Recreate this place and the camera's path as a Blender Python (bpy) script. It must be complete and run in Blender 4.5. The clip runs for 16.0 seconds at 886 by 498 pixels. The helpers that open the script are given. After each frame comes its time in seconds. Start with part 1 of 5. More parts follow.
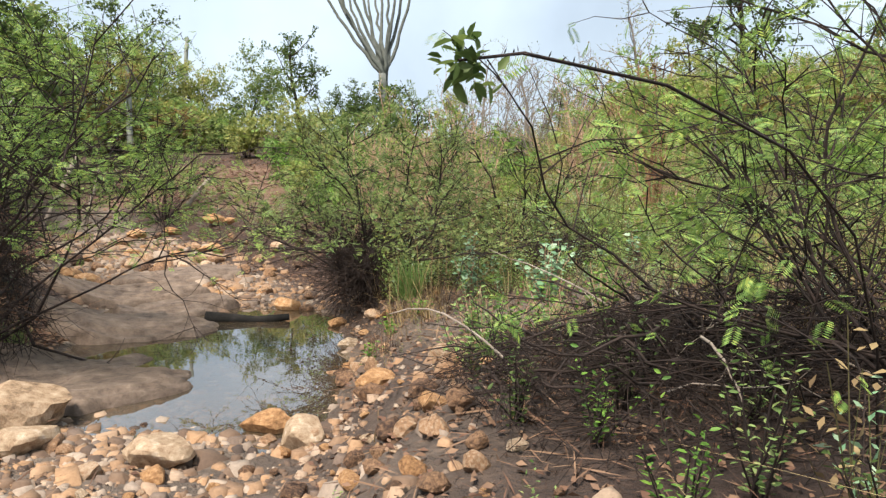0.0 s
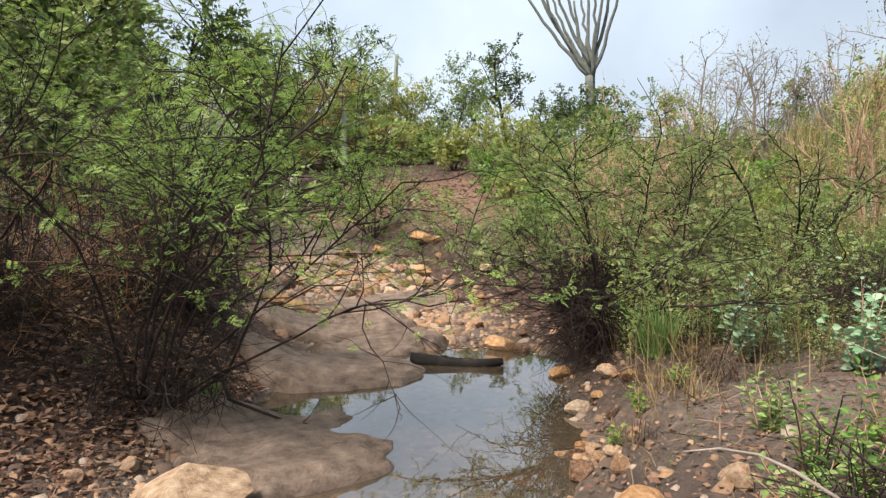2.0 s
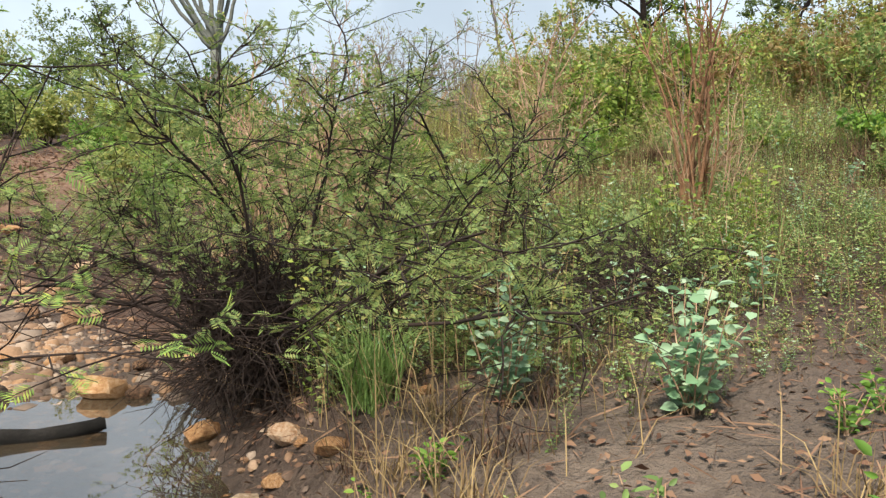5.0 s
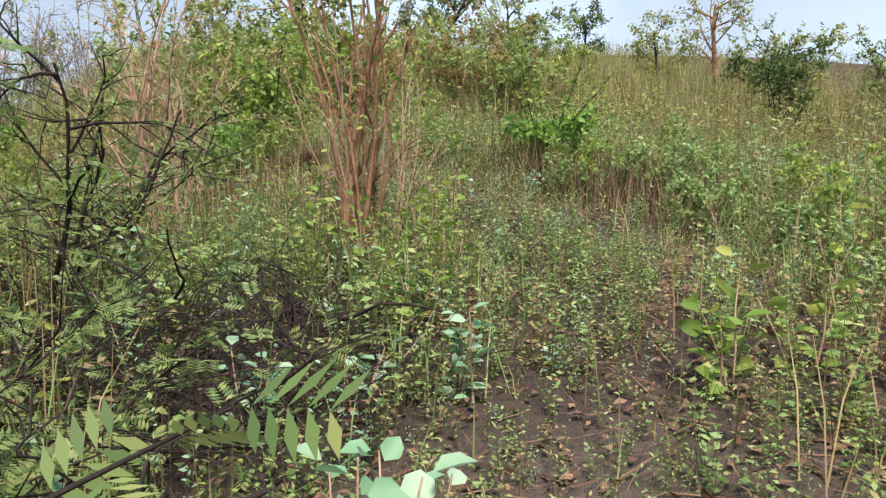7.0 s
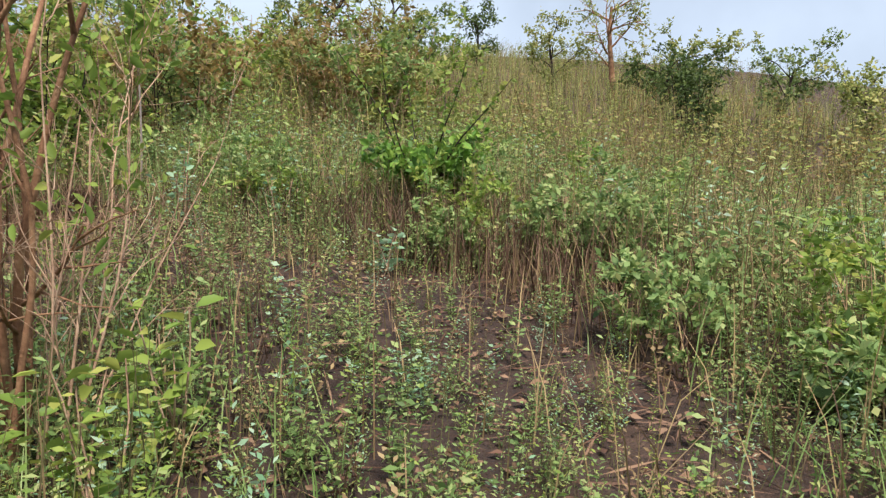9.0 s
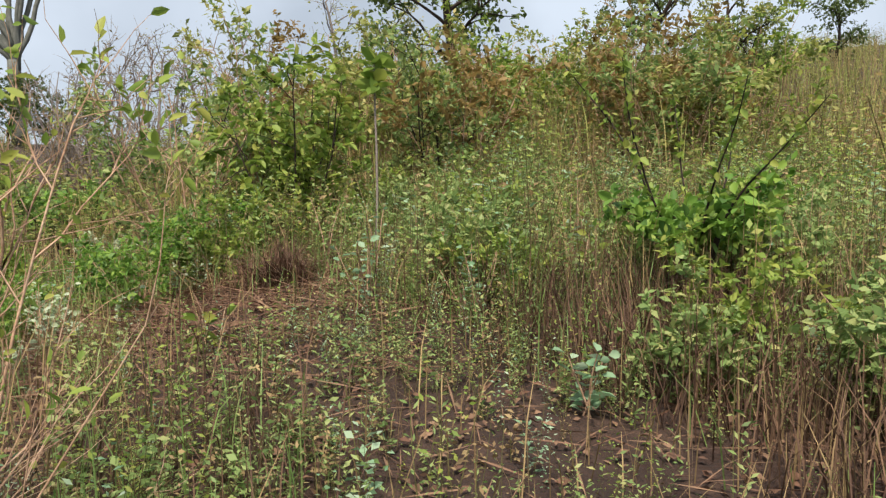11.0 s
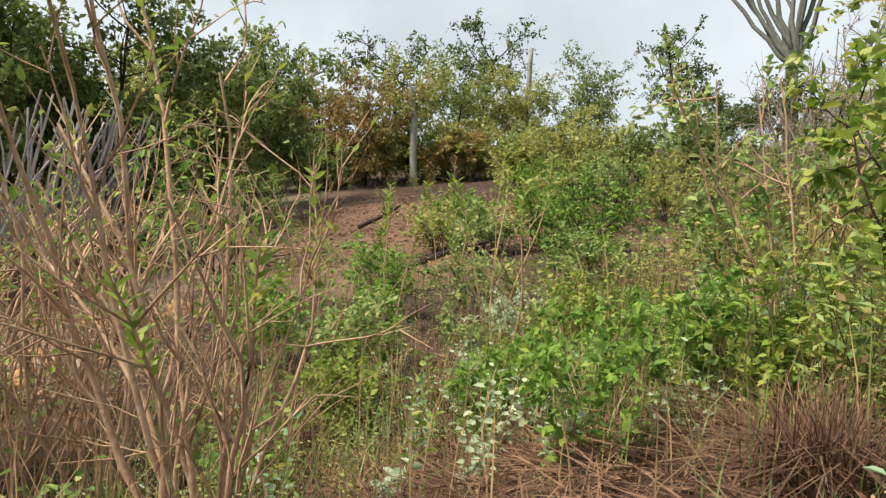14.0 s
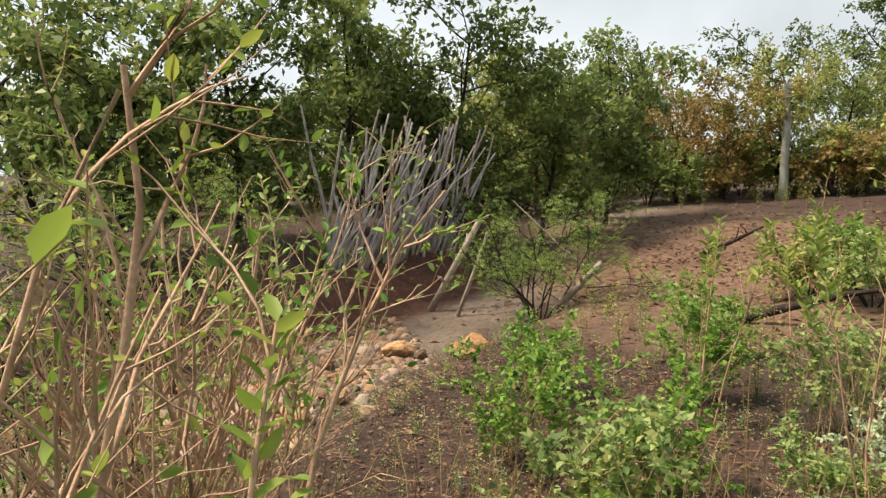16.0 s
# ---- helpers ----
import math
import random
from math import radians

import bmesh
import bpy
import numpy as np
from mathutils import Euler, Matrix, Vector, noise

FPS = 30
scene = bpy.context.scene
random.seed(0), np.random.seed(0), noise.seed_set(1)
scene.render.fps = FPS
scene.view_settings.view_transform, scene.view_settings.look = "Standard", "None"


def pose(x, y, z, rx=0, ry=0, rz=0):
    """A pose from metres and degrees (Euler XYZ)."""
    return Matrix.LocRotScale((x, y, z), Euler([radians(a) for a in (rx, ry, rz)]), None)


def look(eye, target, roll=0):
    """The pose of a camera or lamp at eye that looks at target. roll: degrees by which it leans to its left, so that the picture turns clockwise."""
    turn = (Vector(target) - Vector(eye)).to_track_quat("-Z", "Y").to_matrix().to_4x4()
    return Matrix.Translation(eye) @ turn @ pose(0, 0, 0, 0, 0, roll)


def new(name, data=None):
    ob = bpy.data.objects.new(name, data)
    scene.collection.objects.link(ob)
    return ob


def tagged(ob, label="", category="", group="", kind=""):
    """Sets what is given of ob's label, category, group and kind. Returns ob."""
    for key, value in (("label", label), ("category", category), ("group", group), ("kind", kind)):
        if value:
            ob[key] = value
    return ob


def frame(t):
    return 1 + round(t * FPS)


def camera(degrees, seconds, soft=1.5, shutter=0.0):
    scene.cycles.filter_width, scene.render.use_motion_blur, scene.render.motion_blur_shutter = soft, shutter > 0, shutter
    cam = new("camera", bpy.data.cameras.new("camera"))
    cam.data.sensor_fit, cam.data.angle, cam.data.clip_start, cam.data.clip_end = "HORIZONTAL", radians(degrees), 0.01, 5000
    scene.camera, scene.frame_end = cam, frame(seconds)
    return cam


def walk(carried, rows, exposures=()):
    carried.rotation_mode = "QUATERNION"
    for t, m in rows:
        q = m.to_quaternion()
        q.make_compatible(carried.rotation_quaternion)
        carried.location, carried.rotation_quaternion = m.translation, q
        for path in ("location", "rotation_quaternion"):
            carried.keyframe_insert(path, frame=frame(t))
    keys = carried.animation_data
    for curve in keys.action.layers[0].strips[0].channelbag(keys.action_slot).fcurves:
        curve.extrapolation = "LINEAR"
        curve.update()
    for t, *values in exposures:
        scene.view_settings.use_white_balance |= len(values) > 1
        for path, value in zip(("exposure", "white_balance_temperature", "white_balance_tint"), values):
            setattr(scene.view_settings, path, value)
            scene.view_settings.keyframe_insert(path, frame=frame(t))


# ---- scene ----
PATH = [
    (0, (1.089, -0.118, 1.192), (0.692, 1.835, 1.022), 0.8),
    (0.5, (0.858, 0.302, 1.215), (0.373, 2.234, 1.044), -0.1),
    (1, (0.568, 0.872, 1.140), (-0.125, 2.740, 0.966), -0.5),
    (1.5, (0.478, 1.203, 1.360), (-0.396, 2.995, 1.200), -0.9),
    (2, (0.334, 1.316, 1.398), (-0.587, 3.085, 1.243), -0.7),
    (2.5, (-0.019, 1.616, 1.528), (-0.947, 3.379, 1.349), -1.2),
    (3, (-0.095, 2.105, 1.229), (-1.035, 3.864, 1.081), -0.5),
    (3.5, (-0.300, 2.580, 1.251), (-1.088, 4.413, 1.102), -0.3),
    (4, (-0.582, 3.052, 1.262), (-1.053, 4.989, 1.102), 0.0),
    (4.5, (-0.688, 3.463, 1.138), (-0.858, 5.447, 0.955), 0.1),
    (5, (-0.619, 4.025, 1.161), (-0.576, 6.015, 0.967), -0.1),
    (5.2, (-0.596, 4.142, 1.143), (-0.484, 6.132, 0.975), 0.1),
    (7.3, (0.437, 6.722, 1.234), (1.418, 8.454, 1.043), 1.2),
    (7.5, (0.662, 7.084, 1.366), (1.664, 8.804, 1.163), 1.2),
    (8, (1.077, 7.397, 1.627), (2.233, 9.020, 1.452), 0.4),
    (8.2, (1.298, 7.568, 1.576), (2.590, 9.083, 1.391), 1.3),
    (10.3, (2.630, 8.895, 1.850), (3.290, 10.778, 1.705), 0.1),
    (10.5, (2.886, 8.980, 1.864), (3.477, 10.885, 1.718), -0.1),
    (11, (3.176, 9.313, 2.025), (3.484, 11.284, 1.880), -0.1),
    (11.5, (3.445, 10.064, 2.202), (3.418, 12.059, 2.053), 0.1),
    (12, (3.692, 10.598, 2.156), (3.345, 12.561, 1.997), -0.3),
    (12.5, (3.978, 11.096, 2.242), (3.220, 12.941, 2.096), -0.0),
    (13, (3.948, 11.543, 2.209), (2.842, 13.203, 2.062), 0.5),
    (13.5, (3.711, 12.152, 2.353), (2.358, 13.617, 2.205), 0.7),
    (14, (3.728, 12.556, 2.325), (2.233, 13.876, 2.171), 0.8),
    (14.5, (3.365, 13.129, 2.475), (1.707, 14.238, 2.326), 1.1),
    (15, (2.873, 13.457, 2.572), (1.060, 14.287, 2.418), 1.3),
    (15.5, (2.449, 13.774, 2.566), (0.560, 14.414, 2.410), 1.4),
    (16, (2.124, 14.263, 2.614), (0.184, 14.725, 2.462), 1.2),
]
cam = camera(63.0, 16.0, 1.35)
EXPOSURES = [(0, 0.64, 7000, 11), (2.5, 0.53, 7100, 14), (5, 0.54, 7200, 11), (7.5, 0.47, 6550, 14), (11, 0.24, 7250, 15), (13, 0.34, 7600, 13), (16, 0.5, 8300, 13)]
SKY, SUN = 0.048, 5.3
walk(cam, [(t, look(eye, target, roll)) for t, eye, target, roll in PATH], EXPOSURES)

# ---- world and sun: bright, thinly clouded sky ----
world = bpy.data.worlds.new("sky")
scene.world = world
world.use_nodes = True
wn, wl = world.node_tree.nodes, world.node_tree.links
wn.clear()
sky = wn.new("ShaderNodeTexSky")
sky.sky_type, sky.sun_disc = "NISHITA", False
sky.sun_elevation, sky.sun_rotation = radians(58), radians(200)
sky.air_density, sky.dust_density, sky.ozone_density = 1.0, 1.5, 1.0
coord = wn.new("ShaderNodeTexCoord")
cloud = wn.new("ShaderNodeTexNoise")
cloud.inputs["Scale"].default_value, cloud.inputs["Detail"].default_value = 2.2, 6
ramp = wn.new("ShaderNodeValToRGB")
ramp.color_ramp.elements[0].position, ramp.color_ramp.elements[1].position = 0.36, 0.6
ramp.color_ramp.elements[0].color, ramp.color_ramp.elements[1].color = (0.62, 0.62, 0.62, 1), (1, 1, 1, 1)
mix = wn.new("ShaderNodeMixRGB")
mix.inputs[2].default_value = (11.9, 14.9, 18.5, 1)
back = wn.new("ShaderNodeBackground")
back.inputs["Strength"].default_value = SKY
out = wn.new("ShaderNodeOutputWorld")
wl.new(coord.outputs["Generated"], cloud.inputs["Vector"])
wl.new(cloud.outputs["Fac"], ramp.inputs[0])
wl.new(ramp.outputs[0], mix.inputs[0])
wl.new(sky.outputs[0], mix.inputs[1])
wl.new(mix.outputs[0], back.inputs["Color"])
wl.new(back.outputs[0], out.inputs[0])
sun = new("sun", bpy.data.lights.new("sun", "SUN"))
sun.data.energy, sun.data.angle, sun.data.color = SUN, radians(11), (1.0, 0.95, 0.88)
sun.matrix_world = pose(0, 0, 30, 32, 0, -20)


# ---- materials ----
def material(name):
    m = bpy.data.materials.new(name)
    m.use_nodes = True
    nt = m.node_tree
    return m, nt, nt.nodes["Principled BSDF"], nt.nodes["Material Output"]


def ramp_node(nt, stops):
    r = nt.nodes.new("ShaderNodeValToRGB")
    e = r.color_ramp.elements
    while len(e) < len(stops):
        e.new(0.5)
    for i, (p, c) in enumerate(stops):
        e[i].position, e[i].color = p, (*c, 1)
    return r


def noise_node(nt, scale, detail=4, rough=0.6, coords="Object"):
    tc = nt.nodes.new("ShaderNodeTexCoord")
    n = nt.nodes.new("ShaderNodeTexNoise")
    n.inputs["Scale"].default_value, n.inputs["Detail"].default_value, n.inputs["Roughness"].default_value = scale, detail, rough
    nt.links.new(tc.outputs[coords], n.inputs["Vector"])
    return n


def leaf_material(name, colours, through_light=0.4, rough=0.55):
    """Leaves: every leaf takes its own shade; light passes through the blade."""
    m, nt, bsdf, outn = material(name)
    geo = nt.nodes.new("ShaderNodeNewGeometry")
    r = ramp_node(nt, [(i / (len(colours) - 1), c) for i, c in enumerate(colours)])
    n = noise_node(nt, 0.8, 3)
    add = nt.nodes.new("ShaderNodeMath")
    add.operation = "MULTIPLY_ADD"
    add.inputs[1].default_value, add.inputs[2].default_value = 0.7, -0.2
    add2 = nt.nodes.new("ShaderNodeMath")
    add2.operation = "MULTIPLY_ADD"
    add2.inputs[1].default_value = 0.75
    nt.links.new(n.outputs["Fac"], add.inputs[0])
    nt.links.new(geo.outputs["Random Per Island"], add2.inputs[0])
    nt.links.new(add.outputs[0], add2.inputs[2])
    nt.links.new(add2.outputs[0], r.inputs[0])
    nt.links.new(r.outputs[0], bsdf.inputs["Base Color"])
    bsdf.inputs["Roughness"].default_value = rough
    bsdf.inputs["Specular IOR Level"].default_value = 0.35
    tr = nt.nodes.new("ShaderNodeBsdfTranslucent")
    nt.links.new(r.outputs[0], tr.inputs["Color"])
    ms = nt.nodes.new("ShaderNodeMixShader")
    ms.inputs[0].default_value = through_light
    nt.links.new(bsdf.outputs[0], ms.inputs[1])
    nt.links.new(tr.outputs[0], ms.inputs[2])
    nt.links.new(ms.outputs[0], outn.inputs["Surface"])
    return m


def rough_material(name, colours, scale, bump=0.3, rough=0.85, fine=60.0, by_object=0.0, coords="Object"):
    """Bark, soil, stone: two scales of grain, with relief."""
    m, nt, bsdf, outn = material(name)
    a, b = noise_node(nt, scale, 5, 0.6, coords), noise_node(nt, fine, 5, 0.7, coords)
    mixv = nt.nodes.new("ShaderNodeMath")
    mixv.operation = "MULTIPLY_ADD"
    mixv.inputs[1].default_value, mixv.inputs[2].default_value = 0.45, -0.22
    nt.links.new(b.outputs["Fac"], mixv.inputs[0])
    sumv = nt.nodes.new("ShaderNodeMath")
    sumv.operation = "ADD"
    nt.links.new(a.outputs["Fac"], sumv.inputs[0])
    nt.links.new(mixv.outputs[0], sumv.inputs[1])
    last = sumv
    if by_object:
        info = nt.nodes.new("ShaderNodeObjectInfo")
        off = nt.nodes.new("ShaderNodeMath")
        off.operation = "MULTIPLY_ADD"
        off.inputs[1].default_value, off.inputs[2].default_value = by_object, -by_object / 2
        nt.links.new(info.outputs["Random"], off.inputs[0])
        last = nt.nodes.new("ShaderNodeMath")
        last.operation = "ADD"
        nt.links.new(sumv.outputs[0], last.inputs[0])
        nt.links.new(off.outputs[0], last.inputs[1])
    r = ramp_node(nt, [(0.2 + 0.6 * i / (len(colours) - 1), c) for i, c in enumerate(colours)])
    nt.links.new(last.outputs[0], r.inputs[0])
    nt.links.new(r.outputs[0], bsdf.inputs["Base Color"])
    bsdf.inputs["Roughness"].default_value = rough
    bsdf.inputs["Specular IOR Level"].default_value = 0.25
    bp = nt.nodes.new("ShaderNodeBump")
    bp.inputs["Strength"].default_value, bp.inputs["Distance"].default_value = bump, 0.02
    nt.links.new(b.outputs["Fac"], bp.inputs["Height"])
    nt.links.new(bp.outputs[0], bsdf.inputs["Normal"])
    return m


def island_material(name, colours, rough=0.9):
    """Joined small pieces: every piece takes its own shade."""
    m, nt, bsdf, outn = material(name)
    geo = nt.nodes.new("ShaderNodeNewGeometry")
    r = ramp_node(nt, [(i / (len(colours) - 1), c) for i, c in enumerate(colours)])
    nt.links.new(geo.outputs["Random Per Island"], r.inputs[0])
    n = noise_node(nt, 45, 4)
    mx = nt.nodes.new("ShaderNodeMixRGB")
    mx.blend_type = "MULTIPLY"
    mx.inputs[0].default_value = 0.5
    g = ramp_node(nt, [(0.3, (0.55, 0.5, 0.45)), (0.7, (1.1, 1.08, 1.05))])
    nt.links.new(n.outputs["Fac"], g.inputs[0])
    nt.links.new(r.outputs[0], mx.inputs[1])
    nt.links.new(g.outputs[0], mx.inputs[2])
    nt.links.new(mx.outputs[0], bsdf.inputs["Base Color"])
    bsdf.inputs["Roughness"].default_value = rough
    return m


MIMOSA = leaf_material("mimosa_leaf", [(0.066, 0.132, 0.034), (0.151, 0.264, 0.065), (0.264, 0.409, 0.093), (0.461, 0.500, 0.109)])
MIMOSA_DARK = leaf_material("mimosa_dark_leaf", [(0.065, 0.115, 0.036), (0.13, 0.20, 0.06), (0.215, 0.285, 0.088), (0.32, 0.32, 0.11)])
WEED = leaf_material("weed_leaf", [(0.054, 0.097, 0.028), (0.130, 0.216, 0.064), (0.227, 0.346, 0.110), (0.346, 0.432, 0.160), (0.475, 0.421, 0.168)])
YELLOW_GREEN = leaf_material("yellow_green_leaf", [(0.09, 0.16, 0.029), (0.18, 0.285, 0.053), (0.28, 0.37, 0.074), (0.41, 0.39, 0.098)])
BLUE_GREEN = leaf_material("blue_green_leaf", [(0.12, 0.26, 0.13), (0.20, 0.36, 0.20), (0.30, 0.44, 0.28), (0.42, 0.52, 0.38)], 0.3)
PALE = leaf_material("pale_leaf", [(0.246, 0.358, 0.190), (0.403, 0.504, 0.325), (0.560, 0.627, 0.470)], 0.3)
BUSH_GREEN = leaf_material("bush_leaf", [(0.05, 0.11, 0.023), (0.10, 0.22, 0.040), (0.18, 0.34, 0.057), (0.28, 0.40, 0.069)])
TREE_DARK = leaf_material("tree_dark_leaf", [(0.038, 0.065, 0.021), (0.08, 0.13, 0.034), (0.145, 0.20, 0.056)])
SCRUB = leaf_material("far_scrub_leaf", [(0.124, 0.161, 0.048), (0.236, 0.285, 0.082), (0.360, 0.385, 0.112), (0.471, 0.398, 0.153)])
RUSTY = leaf_material("rusty_leaf", [(0.14, 0.10, 0.03), (0.25, 0.17, 0.06), (0.32, 0.22, 0.08), (0.16, 0.17, 0.05)])
STRAW = leaf_material("dry_straw", [(0.11, 0.068, 0.035), (0.22, 0.15, 0.074), (0.38, 0.28, 0.135), (0.20, 0.14, 0.082)], 0.2, 0.8)
GRASS = leaf_material("grass_blade", [(0.10, 0.19, 0.049), (0.19, 0.31, 0.090), (0.30, 0.38, 0.139)], 0.35)
STRAW_DARK = leaf_material("dark_straw", [(0.05, 0.027, 0.019), (0.105, 0.06, 0.04), (0.19, 0.115, 0.07)], 0.15, 0.85)
STALK = leaf_material("weed_stalk", [(0.05, 0.05, 0.02), (0.10, 0.085, 0.035), (0.14, 0.15, 0.05)], 0.1, 0.8)
LITTER = leaf_material("leaf_litter", [(0.07, 0.034, 0.022), (0.15, 0.078, 0.05), (0.26, 0.16, 0.10), (0.12, 0.066, 0.046)], 0.1, 0.85)
# Dark bark, taken near black: shade under the shrubs is put into its colour.
BARK_DARK_SHADED = rough_material("dark_shaded_bark", [(0.010, 0.0075, 0.0065), (0.028, 0.019, 0.016), (0.062, 0.042, 0.035)], 8, 0.5)
BARK_GREY = rough_material("grey_bark", [(0.12, 0.10, 0.09), (0.22, 0.19, 0.165), (0.34, 0.30, 0.26)], 6, 0.5)
BARK_TAN = rough_material("tan_stem", [(0.20, 0.115, 0.075), (0.44, 0.28, 0.185), (0.64, 0.47, 0.34)], 9, 0.5, 0.85, 40)
BARK_RED = rough_material("red_brown_stem", [(0.09, 0.045, 0.028), (0.26, 0.135, 0.075), (0.48, 0.29, 0.165)], 7, 0.5)
CACTUS = rough_material("cactus_skin", [(0.07, 0.08, 0.068), (0.115, 0.125, 0.11), (0.18, 0.185, 0.17)], 3, 0.3)
CACTUS_PALE = rough_material("pale_cactus_skin", [(0.17, 0.19, 0.155), (0.27, 0.285, 0.25), (0.38, 0.385, 0.35)], 3, 0.3)
DEAD_WOOD = rough_material("dead_wood", [(0.14, 0.11, 0.09), (0.28, 0.23, 0.19), (0.45, 0.39, 0.33)], 6, 0.5)
FENCE_WOOD = rough_material("weathered_stake", [(0.22, 0.20, 0.20), (0.38, 0.35, 0.34), (0.56, 0.52, 0.49)], 5, 0.5, by_object=0.3)
WET_LOG = rough_material("wet_log", [(0.006, 0.006, 0.006), (0.016, 0.015, 0.014), (0.035, 0.032, 0.03)], 5, 0.8, 0.95)
STONE = rough_material("orange_stone", [(0.05, 0.03, 0.023), (0.17, 0.098, 0.06), (0.33, 0.19, 0.105), (0.46, 0.34, 0.24)], 5, 0.8, 0.8, 30, 0.55)
STONE_ORANGE = rough_material("bright_orange_stone", [(0.09, 0.045, 0.025), (0.30, 0.155, 0.07), (0.46, 0.26, 0.125), (0.58, 0.41, 0.26)], 5, 0.8, 0.8, 30, 0.2)
STONE_WHITE = rough_material("white_stone", [(0.10, 0.065, 0.042), (0.32, 0.215, 0.135), (0.48, 0.36, 0.25), (0.66, 0.56, 0.45)], 4.5, 0.8, 0.8, 30, 0.2)
SLAB = rough_material("grey_sandstone", [(0.03, 0.021, 0.017), (0.12, 0.086, 0.066), (0.19, 0.14, 0.108), (0.30, 0.225, 0.175)], 5.5, 1.0, 0.8, 36)
GRAVEL = island_material("gravel_stones", [(0.06, 0.042, 0.035), (0.19, 0.12, 0.078), (0.34, 0.205, 0.115), (0.34, 0.275, 0.22), (0.13, 0.09, 0.07)])


def ground_material():
    m, nt, bsdf, outn = material("soil")
    n1, n2, n3 = noise_node(nt, 0.55, 5), noise_node(nt, 7, 6), noise_node(nt, 60, 5)
    soil = ramp_node(nt, [(0.3, (0.022, 0.012, 0.009)), (0.5, (0.058, 0.031, 0.022)), (0.68, (0.125, 0.074, 0.051))])
    bed = ramp_node(nt, [(0.3, (0.085, 0.064, 0.051)), (0.5, (0.17, 0.13, 0.102)), (0.7, (0.28, 0.22, 0.172))])
    clearing = ramp_node(nt, [(0.3, (0.09, 0.048, 0.032)), (0.5, (0.19, 0.108, 0.07)), (0.7, (0.31, 0.195, 0.135))])
    av = nt.nodes.new("ShaderNodeMath")
    av.operation = "MULTIPLY_ADD"
    av.inputs[1].default_value = 0.5
    half = nt.nodes.new("ShaderNodeMath")
    half.operation = "MULTIPLY"
    half.inputs[1].default_value = 0.5
    nt.links.new(n1.outputs["Fac"], half.inputs[0])
    nt.links.new(n2.outputs["Fac"], av.inputs[0])
    nt.links.new(half.outputs[0], av.inputs[2])
    cut = ramp_node(nt, [(0.3, (0.045, 0.016, 0.010)), (0.5, (0.12, 0.046, 0.028)), (0.7, (0.23, 0.105, 0.062))])
    for r in (soil, bed, clearing, cut):
        nt.links.new(av.outputs[0], r.inputs[0])
    at1, at2 = nt.nodes.new("ShaderNodeAttribute"), nt.nodes.new("ShaderNodeAttribute")
    at1.attribute_name, at2.attribute_name = "sand", "bare"
    m1, m2 = nt.nodes.new("ShaderNodeMixRGB"), nt.nodes.new("ShaderNodeMixRGB")
    nt.links.new(at1.outputs["Fac"], m1.inputs[0])
    nt.links.new(soil.outputs[0], m1.inputs[1])
    nt.links.new(bed.outputs[0], m1.inputs[2])
    nt.links.new(at2.outputs["Fac"], m2.inputs[0])
    nt.links.new(m1.outputs[0], m2.inputs[1])
    nt.links.new(clearing.outputs[0], m2.inputs[2])
    at3, m3 = nt.nodes.new("ShaderNodeAttribute"), nt.nodes.new("ShaderNodeMixRGB")
    at3.attribute_name = "cut"
    nt.links.new(at3.outputs["Fac"], m3.inputs[0])
    nt.links.new(m2.outputs[0], m3.inputs[1])
    nt.links.new(cut.outputs[0], m3.inputs[2])
    nt.links.new(m3.outputs[0], bsdf.inputs["Base Color"])
    bsdf.inputs["Roughness"].default_value = 0.9
    bp = nt.nodes.new("ShaderNodeBump")
    bp.inputs["Strength"].default_value, bp.inputs["Distance"].default_value = 0.9, 0.05
    rough = nt.nodes.new("ShaderNodeMath")
    rough.operation = "MULTIPLY_ADD"
    rough.inputs[1].default_value = 2.0
    nt.links.new(noise_node(nt, 22, 6).outputs["Fac"], rough.inputs[0])
    nt.links.new(n3.outputs["Fac"], rough.inputs[2])
    nt.links.new(rough.outputs[0], bp.inputs["Height"])
    nt.links.new(bp.outputs[0], bsdf.inputs["Normal"])
    return m


def water_material():
    m, nt, bsdf, outn = material("pool_water")
    bsdf.inputs["Base Color"].default_value = (0.10, 0.08, 0.055, 1)
    bsdf.inputs["Roughness"].default_value = 0.01
    bsdf.inputs["IOR"].default_value = 2.7
    bsdf.inputs["Transmission Weight"].default_value = 0.6
    n = noise_node(nt, 5, 2)
    bp = nt.nodes.new("ShaderNodeBump")
    bp.inputs["Strength"].default_value, bp.inputs["Distance"].default_value = 0.03, 0.02
    nt.links.new(n.outputs["Fac"], bp.inputs["Height"])
    nt.links.new(bp.outputs[0], bsdf.inputs["Normal"])
    return m


SOIL, WATER = ground_material(), water_material()

# ---- the lie of the land ----
WATER_Z = -0.72
CREEK_Y = (-30, -8, 0, 2, 4, 6, 8, 10, 12, 14, 16, 20, 30, 60)
CREEK_X = (6, 0.4, -1.7, -1.9, -2.1, -2.4, -3.1, -4.2, -6.2, -8.4, -10.6, -14.5, -26, -60)
TRAIL_Y = (-4, 0, 2.1, 3.2, 4.2, 6.7, 7.5, 8.9, 9.5, 10.6, 11.6, 12.5, 13.3, 14.3)
TRAIL_X = (2.2, 1.1, -0.05, -0.6, -0.6, 0.45, 1.2, 2.65, 3.25, 3.7, 3.95, 3.7, 3.1, 2.1)


def softplus(v, k):
    return np.log1p(np.exp(np.clip(v / k, -30, 30))) * k


def smooth(a, b, v):
    t = np.clip((v - a) / (b - a), 0, 1)
    return t * t * (3 - 2 * t)


